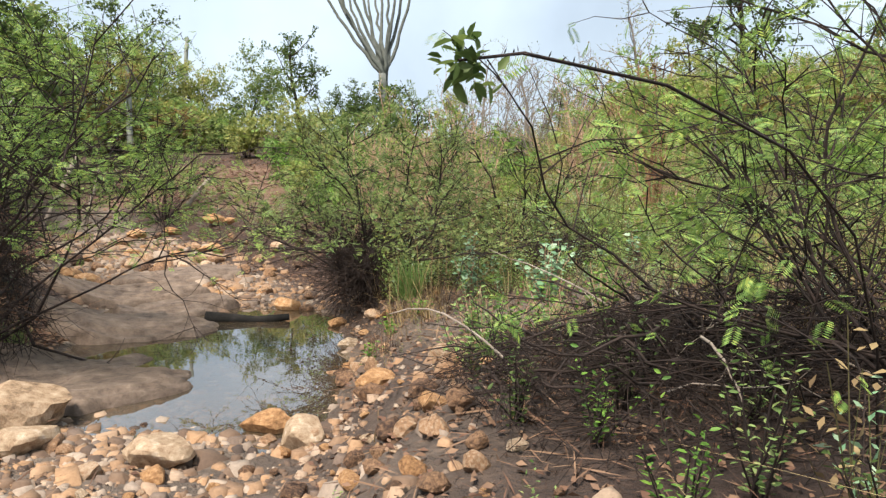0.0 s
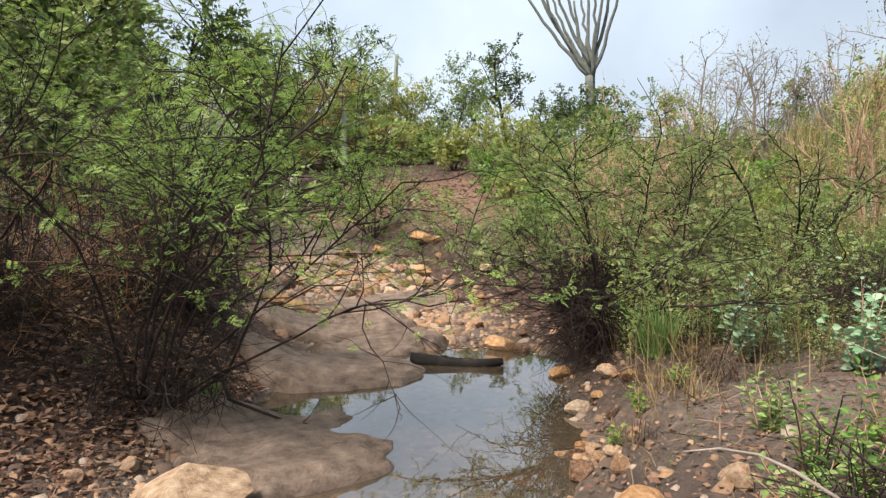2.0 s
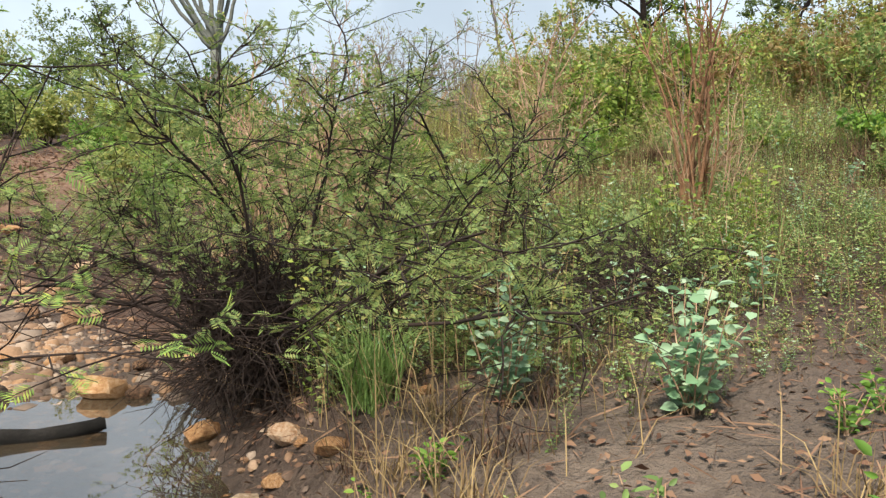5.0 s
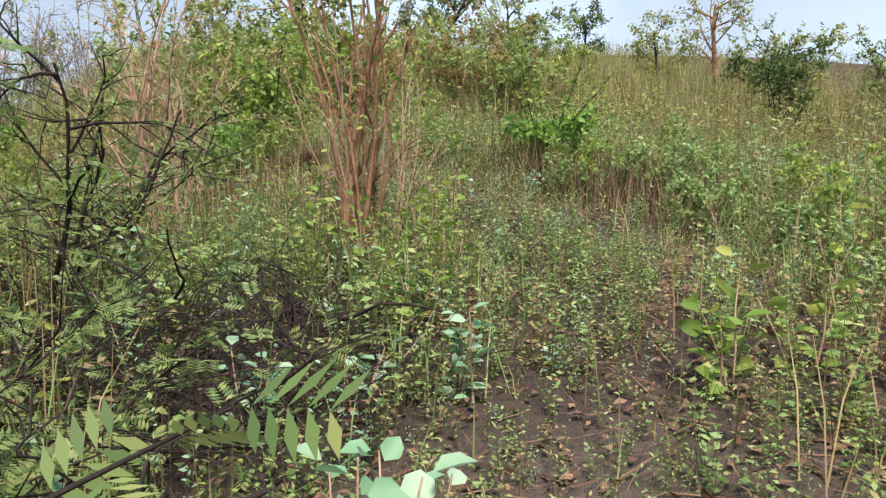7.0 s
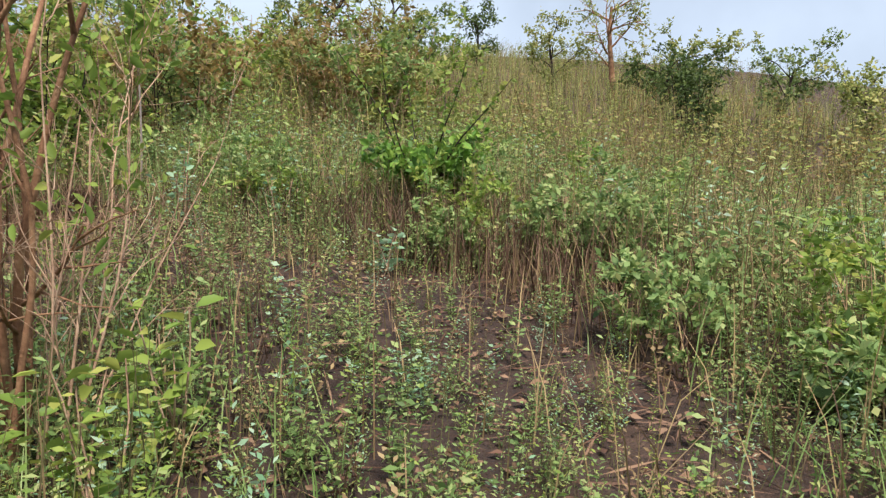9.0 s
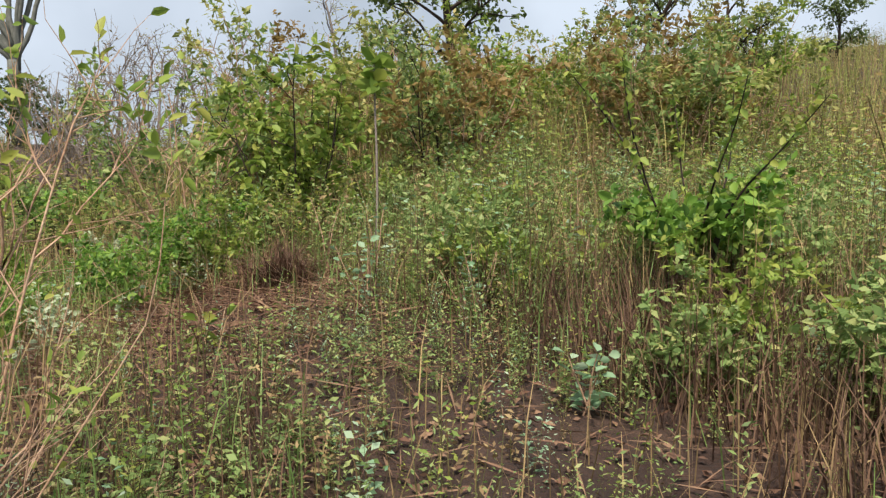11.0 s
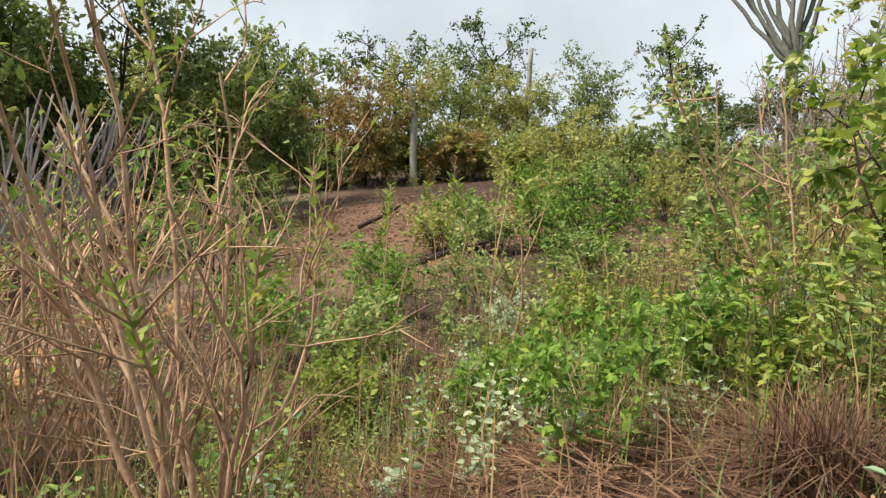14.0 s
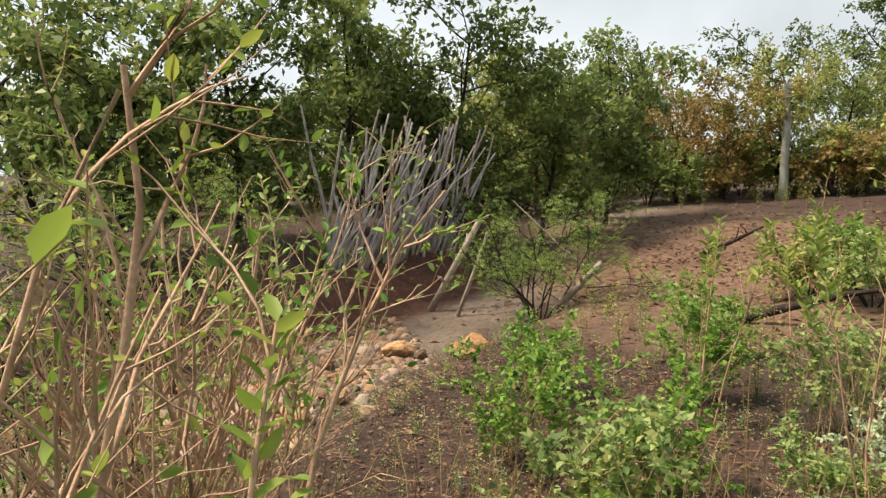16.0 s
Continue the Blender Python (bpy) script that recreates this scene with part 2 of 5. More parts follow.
def creek(x, y):
    """How far (x, y) lies across the creek from its middle line; right bank positive."""
    mid = sum(np.interp(y + o, CREEK_Y, CREEK_X) for o in (-0.8, 0, 0.8)) / 3
    slope = (np.interp(y + 1.2, CREEK_Y, CREEK_X) - np.interp(y - 1.2, CREEK_Y, CREEK_X)) / 2.4
    return (x - mid) / np.sqrt(1 + slope * slope)


def hillside(x, y):
    u, v = 45 * np.tanh(x / 45), 60 * np.tanh(y / 60)
    z = (-0.0102 - 0.0141 * u + 0.0182 * v + 0.0297 * (softplus(u - 1, 0.6) - softplus(u - 4, 1)) - 0.0632 * softplus(-u - 4, 2)
         + 0.2103 * softplus(v - 16, 4) + 0.0582 * softplus(u - 4, 3) * softplus(v - 14, 5) / 20 + 0.0392 * v * np.tanh((u - 1) / 2) + 0.2346 * u * u / 100)
    return z + 0.22 * np.exp(-((x - 2.6) ** 2 / 3 + (y - 13.6) ** 2 / 5)) - 0.14 * np.exp(-((x - 0.3) ** 2 / 9 + (y - 5) ** 2 / 30))


def waves(x, y):
    return (0.5 * np.sin(1.7 * x + 0.6 * y + 1) * np.sin(1.3 * y - 0.5 * x) + 0.3 * np.sin(4.1 * x + 1.9 * y) * np.sin(3.7 * y - 2.3 * x + 2)
            + 0.2 * np.sin(9.3 * x - 4.1 * y + 0.5) * np.sin(8.1 * y + 3.3 * x))


def ground(x, y):
    x, y = np.asarray(x, float), np.asarray(y, float)
    d = creek(x, y)
    half = np.interp(y, (-8, 4, 5.5, 9, 11, 14, 20), (1.3, 1.35, 1.0, 1.0, 1.4, 1.9, 1.6))
    bed = np.interp(y, (-30, -8, 3, 4.4, 5.6, 8.6, 9.8, 10.8, 13, 16, 22, 34, 60), (-0.8, -0.74, -0.69, -0.695, -0.86, -0.88, -0.80, -0.64, -0.5, -0.3, 0.2, 1.2, 3))
    bed = bed + 0.03 * waves(2 * x, 2 * y)
    land = hillside(x, y) + 0.05 * waves(x, y)
    left = np.maximum(land, 0) + np.interp(y, (0, 8, 12, 18, 26), (0.7, 0.6, 1.1, 1.0, 0)) * smooth(1.5, 5.5, -d)
    head = smooth(18, 25, y)
    rise_r, rise_l = np.maximum(smooth(half, half + 1.15, d), head), np.maximum(smooth(half + 0.1, half + np.interp(y, (9, 13, 14.5), (3.2, 1.8, 0.95)), -d), head)
    return np.where(d >= 0, bed + (land - bed) * rise_r, bed + (left - bed) * rise_l)


def trail(x, y):
    return np.abs(x - np.interp(y, TRAIL_Y, TRAIL_X)) * 0.8 + np.maximum(y - 14.6, 0)


def gz(x, y):
    return float(ground(x, y))


# ---- mesh helpers ----
class Buf:
    """Collects quads (and the points they use) to be linked as one mesh."""

    def __init__(self):
        self.v, self.f, self.n = [], [], 0

    def add(self, v, f):
        if len(v):
            self.v.append(np.asarray(v, np.float32))
            self.f.append(np.asarray(f, np.int32) + self.n)
            self.n += len(v)

    def arrays(self):
        return np.concatenate(self.v), np.concatenate(self.f)

    def mesh(self, name, mat, is_smooth=False):
        v, f = self.arrays()
        me = bpy.data.meshes.new(name)
        k = f.shape[1]
        me.vertices.add(len(v))
        me.vertices.foreach_set("co", v.ravel())
        me.loops.add(f.size)
        me.loops.foreach_set("vertex_index", f.ravel())
        me.polygons.add(len(f))
        me.polygons.foreach_set("loop_start", np.arange(0, f.size, k, dtype=np.int32))
        if is_smooth:
            me.polygons.foreach_set("use_smooth", np.ones(len(f), bool))
        me.materials.append(mat)
        me.update(calc_edges=True)
        return me


def thing(name, x, y, z, label, category, group="", rz=0.0):
    ob = new(name)
    ob.empty_display_size = 0.1
    ob.matrix_basis = pose(x, y, z, 0, 0, rz)
    return tagged(ob, label, category, group)


def part(name, buf, mat, parent, label="", is_smooth=False):
    ob = new(name, buf.mesh(name, mat, is_smooth))
    ob.parent = parent
    return tagged(ob, label)


def unit(a):
    return a / np.maximum(np.linalg.norm(a, axis=-1, keepdims=True), 1e-9)


def tube(buf, pts, r0, r1, sides=5, flutes=0.0, closed=False):
    pts = np.asarray(pts, float)
    radii = np.linspace(r0, r1, len(pts))
    if closed:
        pts = np.concatenate([pts[:1], pts[:1], pts, pts[-1:], pts[-1:]])
        e = unit(pts[3] - pts[2]) * 0.004, unit(pts[-3] - pts[-4]) * 0.004
        pts[0], pts[1], pts[-2], pts[-1] = pts[0] - e[0], pts[1] - e[0] * 0.9, pts[-2] + e[1] * 0.9, pts[-1] + e[1]
        radii = np.concatenate([[0.0005, r0 * 0.93], radii, [r1 * 0.93, 0.0005]])
    n = len(pts)
    d = unit(np.gradient(pts, axis=0))
    ref = np.where(np.abs(d[:, 2:3]) > 0.9, (1.0, 0, 0), (0, 0, 1.0))
    a = unit(np.cross(d, ref))
    b = np.cross(d, a)
    ang = np.arange(sides) * 2 * math.pi / sides
    r = radii[:, None, None]
    w = (1 + flutes * (np.arange(sides) % 2))[None, :, None]
    v = pts[:, None] + r * w * (np.cos(ang)[None, :, None] * a[:, None] + np.sin(ang)[None, :, None] * b[:, None])
    i, j = np.meshgrid(np.arange(n - 1), np.arange(sides), indexing="ij")
    k = (j + 1) % sides
    f = np.stack([i * sides + j, i * sides + k, (i + 1) * sides + k, (i + 1) * sides + j], -1).reshape(-1, 4)
    buf.add(v.reshape(-1, 3), f)


def ribbon(buf, pts, width, rng):
    """A thin flat stalk."""
    a = rng.random() * 6.28
    side = np.array([math.cos(a), math.sin(a), 0]) * width
    n = len(pts)
    v = np.concatenate([pts - side * np.linspace(1, 0.5, n)[:, None], pts + side * np.linspace(1, 0.5, n)[:, None]])
    i = np.arange(n - 1)
    buf.add(v, np.stack([i, i + n, i + n + 1, i + 1], -1))


def curve(rng, p, d, length, n=6, jitter=0.15, lift=0.0):
    p, d = np.array(p, float), unit(np.array(d, float))
    pts = [p]
    for _ in range(n):
        d = unit(d + rng.normal(0, jitter, 3) + (0, 0, lift))
        p = p + d * length / n
        pts.append(p)
    return np.array(pts)


def leaves(buf, pos, way, size, width=0.5, shape="oval", rng=None, tilt=0.6):
    """Many leaves at once: each a folded blade from pos along way."""
    m = len(pos)
    if not m:
        return
    way = unit(way)
    side = unit(np.cross(way, rng.normal(0, tilt, (m, 3)) + (0, 0, 1)))
    up = np.cross(side, way)
    s = np.asarray(size).reshape(-1, 1) * np.ones((m, 1))
    w = s * width
    o = lambda a, b, c: pos + way * s * a + side * w * b + up * w * c
    if shape == "blade":
        v = np.stack([o(0, 0, 0), o(0.45, 0.5, 0.12), o(1, 0, -0.15), o(0.45, -0.5, 0.12)], 1)
        f = np.arange(m)[:, None] * 4 + np.arange(4)
    else:
        v = np.stack([o(0, 0, 0), o(0.3, 0.46, 0.16), o(0.68, 0.40, 0.08), o(1, 0, -0.2), o(0.68, -0.40, 0.08), o(0.3, -0.46, 0.16)], 1)
        f = (np.arange(m)[:, None, None] * 6 + np.array([[0, 1, 2, 3], [0, 3, 4, 5]])).reshape(-1, 4)
    buf.add(v.reshape(-1, 3), f)


def sprays(buf, pos, way, size, rng, pairs=7, slim=0.11):
    """Feathery compound leaves: paired narrow leaflets along each stalk."""
    m = len(pos)
    if not m:
        return
    way = unit(way)
    side = unit(np.cross(way, rng.normal(0, 0.5, (m, 3)) + (0, 0, 1)))
    s = np.asarray(size).reshape(-1, 1) * np.ones((m, 1))
    up = np.cross(side, way)
    for i in range(pairs):
        t = 0.2 + 0.8 * i / pairs
        reach = 0.5 * (1 - 0.5 * abs(t - 0.5))
        for sg in (-1, 1):
            base = pos + way * s * t - up * s * 0.25 * t * t
            d = unit(side * sg + way * 0.55 - up * 0.15)
            e = np.cross(d, up)
            l, w = s * reach, s * slim * 0.5
            v = np.stack([base, base + d * l * 0.5 + e * w, base + d * l, base + d * l * 0.5 - e * w], 1)
            buf.add(v.reshape(-1, 3), np.arange(m)[:, None] * 4 + np.arange(4))


def along(pts, t):
    t = np.clip(np.asarray(t), 0, 1) * (len(pts) - 1)
    i = np.minimum(t.astype(int), len(pts) - 2)
    k = (t - i)[:, None]
    return pts[i] * (1 - k) + pts[i + 1] * k, unit(pts[i + 1] - pts[i])


def branching(rng, stems, wood, counts, lengths, thick, flat=0.6, jitter=0.16, spread=0.9, lift=0.03, start=0.25, twigs=True):
    """Grows side branches on stems for each level; returns places and ways for leaves on the last level."""
    level, lp, lw = stems, [], []
    for pts in stems:
        tube(wood, pts, thick, thick * 0.35, 6)
    for k, (c, length) in enumerate(zip(counts, lengths)):
        nxt = []
        for pts in level:
            ts = start + (1 - start) * rng.random(c)
            p, d = along(pts, ts)
            for a, b, tt in zip(p, d, ts):
                side = unit(rng.normal(0, 1, 3) * (1, 1, flat))
                q = curve(rng, a, b * (1.15 - spread * 0.5) + side * spread, length * (0.6 + 0.6 * rng.random()) * (1.15 - 0.4 * tt), 5 if k == 0 else 3, jitter, lift)
                r = thick * 0.5 ** (k + 1)
                if k == 0 or twigs:
                    tube(wood, q, r, r * 0.35, 3)
                nxt.append(q)
        level = nxt
    for q in level:
        p, d = along(q, np.linspace(0.12, 1, 9))
        lp.append(p)
        lw.append(d)
    return np.concatenate(lp), np.concatenate(lw), level


# ---- ground and water ----
def spaced(lo, hi, step, far):
    inner = list(np.arange(lo, hi + step / 2, step))
    out_hi, out_lo, s = [], [], step
    a, b = hi, lo
    while a < far:
        s *= 1.18
        a, b = a + s, b - s
        out_hi.append(a)
        out_lo.append(b)
    return np.array(out_lo[::-1] + inner + out_hi)


def build_ground():
    xs, ys = spaced(-12, 9, 0.12, 900), spaced(-2, 19, 0.12, 900)
    x, y = np.meshgrid(xs, ys, indexing="ij")
    z = ground(x, y)
    near = np.exp(-((x + 1) ** 2 + (y - 8) ** 2) / 400)
    z = z + near * (0.014 * np.sin(13 * x + 5 * np.sin(3 * y)) * np.sin(11 * y + 4 * np.sin(2.3 * x)) + 0.012 * np.sin(23 * x + 7 * np.sin(5 * y)) * np.sin(19 * y + 6 * np.sin(7 * x)))
    nx, ny = x.shape
    i, j = np.meshgrid(np.arange(nx - 1), np.arange(ny - 1), indexing="ij")
    f = np.stack([i * ny + j, (i + 1) * ny + j, (i + 1) * ny + j + 1, i * ny + j + 1], -1).reshape(-1, 4)
    b = Buf()
    b.add(np.stack([x, y, z], -1).reshape(-1, 3), f)
    me = b.mesh("ground", SOIL, True)
    d = creek(x, y)
    sand = smooth(2.2, 1.0, np.abs(d + 0.4)) * 0.95 + np.exp(-((x - 0.3) ** 2 / 3.2 + (y - 7.0) ** 2 / 2.6)) + 0.6 * np.exp(-((x - 0.1) ** 2 / 0.8 + (y - 3.5) ** 2 / 1.5))
    bare = (smooth(1.0, 0.6, np.hypot((x + 15) / 9.5, (y - 26) / 6)) + smooth(1.0, 0.65, np.hypot((x + 8.6) / 3.6, (y - 21.2) / 2.8))
            + 0.7 * smooth(1.0, 0.5, np.hypot((x + 4.6) / 2.6, (y - 25) / 1.8)))
    cut = smooth(1.6, 0.9, np.abs(d + 2.5)) * smooth(12.5, 14, y) * smooth(21.5, 19.5, y)
    for name, val in (("sand", sand), ("bare", bare), ("cut", cut)):
        at = me.attributes.new(name, "FLOAT", "POINT")
        at.data.foreach_set("value", np.clip(val, 0, 1).astype(np.float32).ravel())
    return tagged(new("ground", me), "brown sandy soil with a dry creek bed", "ground", kind="structure")


build_ground()


def build_water():
    b = Buf()
    xs, ys = np.linspace(-8.5, 0.6, 40), np.linspace(1.5, 11.5, 44)
    x, y = np.meshgrid(xs, ys, indexing="ij")
    keep = (np.abs(creek(x, y)) < 2.2)
    i, j = np.meshgrid(np.arange(39), np.arange(43), indexing="ij")
    ok = keep[:-1, :-1] & keep[1:, 1:] & keep[1:, :-1] & keep[:-1, 1:]
    f = np.stack([i * 44 + j, (i + 1) * 44 + j, (i + 1) * 44 + j + 1, i * 44 + j + 1], -1)[ok]
    b.add(np.stack([x, y, np.full_like(x, WATER_Z)], -1).reshape(-1, 3), f)
    me = b.mesh("water", WATER, True)
    ob = tagged(new("water", me), "still shallow pool reflecting the pale sky", "water", kind="structure")
    ob.visible_shadow = False
    return ob


build_water()


# ---- stones ----
def stone_mesh(seed, flat=0.6, rough=0.3, mat=STONE, div=2):
    bm = bmesh.new()
    bmesh.ops.create_icosphere(bm, subdivisions=div, radius=1.0)
    off = Vector((seed * 7.3, seed * 3.1, seed * 1.7))
    rng = random.Random(seed)
    cuts = [(Vector((rng.gauss(0, 1), rng.gauss(0, 1), rng.gauss(0, 0.7))).normalized(), 0.55 + 0.3 * rng.random()) for _ in range(11)]
    for v in bm.verts:
        p = v.co.normalized()
        r = 1 + rough * noise.noise(p * 1.3 + off) + rough * 0.35 * noise.noise(p * 4 + off)
        q = p * r
        for n, lim in cuts:
            over = q.dot(n) - lim
            if over > 0:
                q -= n * over * 0.93
        v.co = (q.x, q.y * 0.82, q.z * flat)
    me = bpy.data.meshes.new("stone")
    bm.to_mesh(me)
    bm.free()
    me.materials.append(mat)
    return me


STONES = [stone_mesh(i, 0.5 + 0.03 * i, 0.25, STONE, 2) for i in range(9)]
ORANGE = [stone_mesh(20 + i, 0.62, 0.3, STONE_ORANGE, 3) for i in range(3)]
WHITE = [stone_mesh(30 + i, 0.55, 0.3, STONE_WHITE, 3) for i in range(3)]


def stone(me, x, y, size, label, rz=0, sink=0.35, name="stone", group="creek stones", z=None, tip=0):
    ob = new(name, me)
    low = min(v.co.z for v in me.vertices)
    zz = gz(x, y) if z is None else z
    ob.matrix_basis = pose(x, y, zz - low * size * (1 - sink), tip, tip * 0.5, rz) @ Matrix.Scale(size, 4)
    return tagged(ob, label, "stone", group)


# the boulders beside the pool
for x, y, s, rz, k, lab in ((-3.25, 4.55, 0.42, 20, 0, "large cracked white and orange boulder"), (-2.72, 4.12, 0.24, 70, 1, "pale tan boulder on the creek bed"),
                            (-3.15, 3.85, 0.2, 120, 2, "tan boulder on the creek bed"), (-1.68, 4.12, 0.25, 10, 1, "broad tan rock standing in shallow water"),
                            (-0.92, 4.75, 0.24, 40, 2, "tan rock on wet gravel"), (-1.66, 7.9, 0.15, 10, 0, "small white rock beside the pool")):
    stone(WHITE[k], x, y, s, lab, rz, 0.3)
for x, y, s, rz, k, lab in ((-2.75, 3.7, 0.2, 30, 0, "orange boulder on the creek bed"), (-1.35, 5.05, 0.22, 0, 1, "orange rock beside the pool"),
                            (-0.5, 5.2, 0.2, 60, 2, "orange rock at the foot of the bank"), (-3.42, 10.25, 0.24, 20, 0, "orange rock at the end of the pool"),
                            (-2.28, 9.2, 0.17, 50, 1, "orange rock under the thorn shrub"), (-8.6, 17.4, 0.34, 15, 0, "large bright orange boulder on the gravel bank"),
                            (-8.05, 17.1, 0.2, 75, 2, "bright orange boulder on the gravel bank"), (-7.2, 14.6, 0.3, 15, 1, "bright orange boulder in the upper creek"),
                            (-8.2, 11.4, 0.28, 45, 0, "orange boulder in the upper creek"), (-7.7, 11.2, 0.24, 10, 2, "orange boulder in the upper creek"),
                            (-10.3, 16.4, 0.3, 80, 1, "red-orange rock under the eroded bank"), (-9.9, 17.5, 0.26, 30, 0, "red-orange rock under the eroded bank"),
                            (-5.95, 10.9, 0.18, 30, 1, "orange stone beside a sandstone ledge")):
    stone(ORANGE[k], x, y, s, lab, rz, 0.3)


stone(ORANGE[1], -4.0, 7.6, 0.13, "flat bright orange stone at the water's edge", 60, 0.2, tip=25)


def scatter_stones():
    rng = np.random.default_rng(4)
    spots = [(0.1, 3.6, 0.4, 0.6, 34, 0.1), (0.5, 2.9, 0.3, 0.4, 12, 0.07), (-1.35, 6.5, 0.28, 1.3, 46, 0.1), (-1.75, 8.0, 0.3, 0.6, 12, 0.1), (-2.9, 9.7, 0.6, 0.5, 12, 0.12), (-1.2, 4.6, 0.9, 0.8, 32, 0.11),
             (-2.6, 4.2, 0.8, 0.7, 26, 0.09), (-6.9, 13.0, 1.2, 1.2, 90, 0.17), (-8.0, 15.6, 1.3, 1.4, 40, 0.15), (-4.9, 10.9, 0.7, 0.6, 24, 0.12), (-9.5, 12.6, 1.2, 1.2, 24, 0.16),
             (-8.3, 11.6, 0.9, 0.6, 14, 0.14)]
    for cx, cy, sx, sy, n, size in spots:
        for _ in range(n):
            x, y = cx + rng.normal(0, sx), cy + rng.normal(0, sy * 0.7)
            k = int(rng.integers(0, 9))
            s = size * (0.3 + rng.random() ** 2 * 1.1)
            me = ORANGE[k % 3] if rng.random() < 0.22 else (WHITE[k % 3] if rng.random() < 0.06 else STONES[k])
            stone(me, x, y, s, "rounded orange-brown creek stone", rng.random() * 360, 0.42, tip=rng.normal(0, 14))


scatter_stones()


def build_gravel():
    rng = np.random.default_rng(5)
    b = Buf()
    t = 14000
    y = np.concatenate([rng.uniform(2.5, 5.6, t // 3), rng.uniform(5.6, 10, t // 6), rng.uniform(10, 17, t - t // 3 - t // 6)])
    x = -0.2 + np.interp(y, CREEK_Y, CREEK_X) + rng.normal(0, 1.05, t)
    z = ground(x, y)
    s = (rng.gamma(1.6, 0.011, t) + 0.007) * np.where(y > 10.3, 1.5, 1.0)
    cube = np.array([(-1, -1, -1), (1, -1, -1), (1, 1, -1), (-1, 1, -1), (-0.7, -0.6, 1), (0.7, -0.7, 1), (0.6, 0.7, 1), (-0.6, 0.7, 1)], float)
    f = np.array([(0, 1, 5, 4), (1, 2, 6, 5), (2, 3, 7, 6), (3, 0, 4, 7), (4, 5, 6, 7)])
    v = cube[None] * (1 + rng.normal(0, 0.27, (t, 8, 3))) * (s[:, None, None] * np.array([1, 0.8, 0.5]))
    a = rng.random(t) * 6.28
    c, sn = np.cos(a)[:, None], np.sin(a)[:, None]
    v = np.stack([v[..., 0] * c - v[..., 1] * sn, v[..., 0] * sn + v[..., 1] * c, v[..., 2]], -1) + np.stack([x, y, z + s * 0.2], -1)[:, None]
    b.add(v.reshape(-1, 3), (np.arange(t)[:, None, None] * 8 + f).reshape(-1, 4))
    tagged(new("gravel", b.mesh("gravel", GRAVEL)), "orange and brown gravel over the creek bed", "gravel", kind="stuff")


build_gravel()


def slab(x, y, sx, sy, h, rz, seed, label, steps=2.0):
    """A low water-worn shelf of sandstone with a broken edge."""
    bm = bmesh.new()
    bmesh.ops.create_grid(bm, x_segments=80, y_segments=60, size=1.0)
    for v in bm.verts:
        p = v.co.copy()
        n = noise.noise(Vector((p.x * 1.6, p.y * 1.6, seed))) * 0.34 + noise.noise(Vector((p.x * 5, p.y * 5, seed))) * 0.1
        r = max(math.hypot(p.x, p.y), 0.55 * (abs(p.x) + abs(p.y)) + 0.2) + n
        edge = min(1, max(0, (0.95 - r) / 0.2))
        top = 0.95 - 0.22 * r * r + 0.06 * noise.noise(Vector((p.x * 2, p.y * 4, seed + 5))) + 0.22 * p.y * (steps > 2)
        top += 0.03 * noise.noise(Vector((p.x * 9, p.y * 9, seed + 9)))
        lay = top * steps * 2
        top = (math.floor(lay) + min(1, max(0, (lay - math.floor(lay) - 0.42) / 0.16))) / (steps * 2) * 0.75 + top * 0.25
        v.co = (p.x * sx, p.y * sy, h * (top * (edge * edge * (3 - 2 * edge)) - 0.55 * (1 - edge)))
    me = bpy.data.meshes.new("slab")
    bm.to_mesh(me)
    bm.free()
    co = np.empty(len(me.vertices) * 3, np.float32)
    me.vertices.foreach_get("co", co)
    co = co.reshape(-1, 3)
    c, s = math.cos(radians(rz)), math.sin(radians(rz))
    fall = ground(x + c * co[:, 0] - s * co[:, 1], y + s * co[:, 0] + c * co[:, 1]) - gz(x, y)
    co[:, 2] += np.where(co[:, 2] > 0, np.clip(fall, -0.12, 0.35), fall - 0.05)
    me.vertices.foreach_set("co", co.ravel())
    me.update()
    me.materials.append(SLAB)
    for p in me.polygons:
        p.use_smooth = True
    ob = new("rock_ledge", me)
    ob.matrix_basis = pose(x, y, gz(x, y) - 0.02, 0, 0, rz)
    return tagged(ob, label, "rock", "sandstone ledges")


slab(-4.75, 8.1, 1.35, 0.95, 0.3, 25, 1.0, "smooth grey-brown sandstone ledge beside the pool")
slab(-4.95, 9.5, 1.0, 0.6, 0.24, 50, 6.0, "layered grey sandstone ledge with a dark undercut", 4.0)
slab(-6.2, 10.0, 1.5, 0.6, 0.26, 30, 3.0, "long layered sandstone ledge", 4.0)
slab(-4.0, 6.2, 1.15, 0.85, 0.2, 60, 4.0, "flat wet grey sandstone sheet at the water's edge")
slab(-3.3, 5.65, 1.15, 0.8, 0.26, 65, 7.0, "low muddy sandstone sheet sloping into the pool")
slab(-6.2, 12.0, 1.3, 0.9, 0.18, 40, 5.0, "flat pale sandstone sheet above the pool")


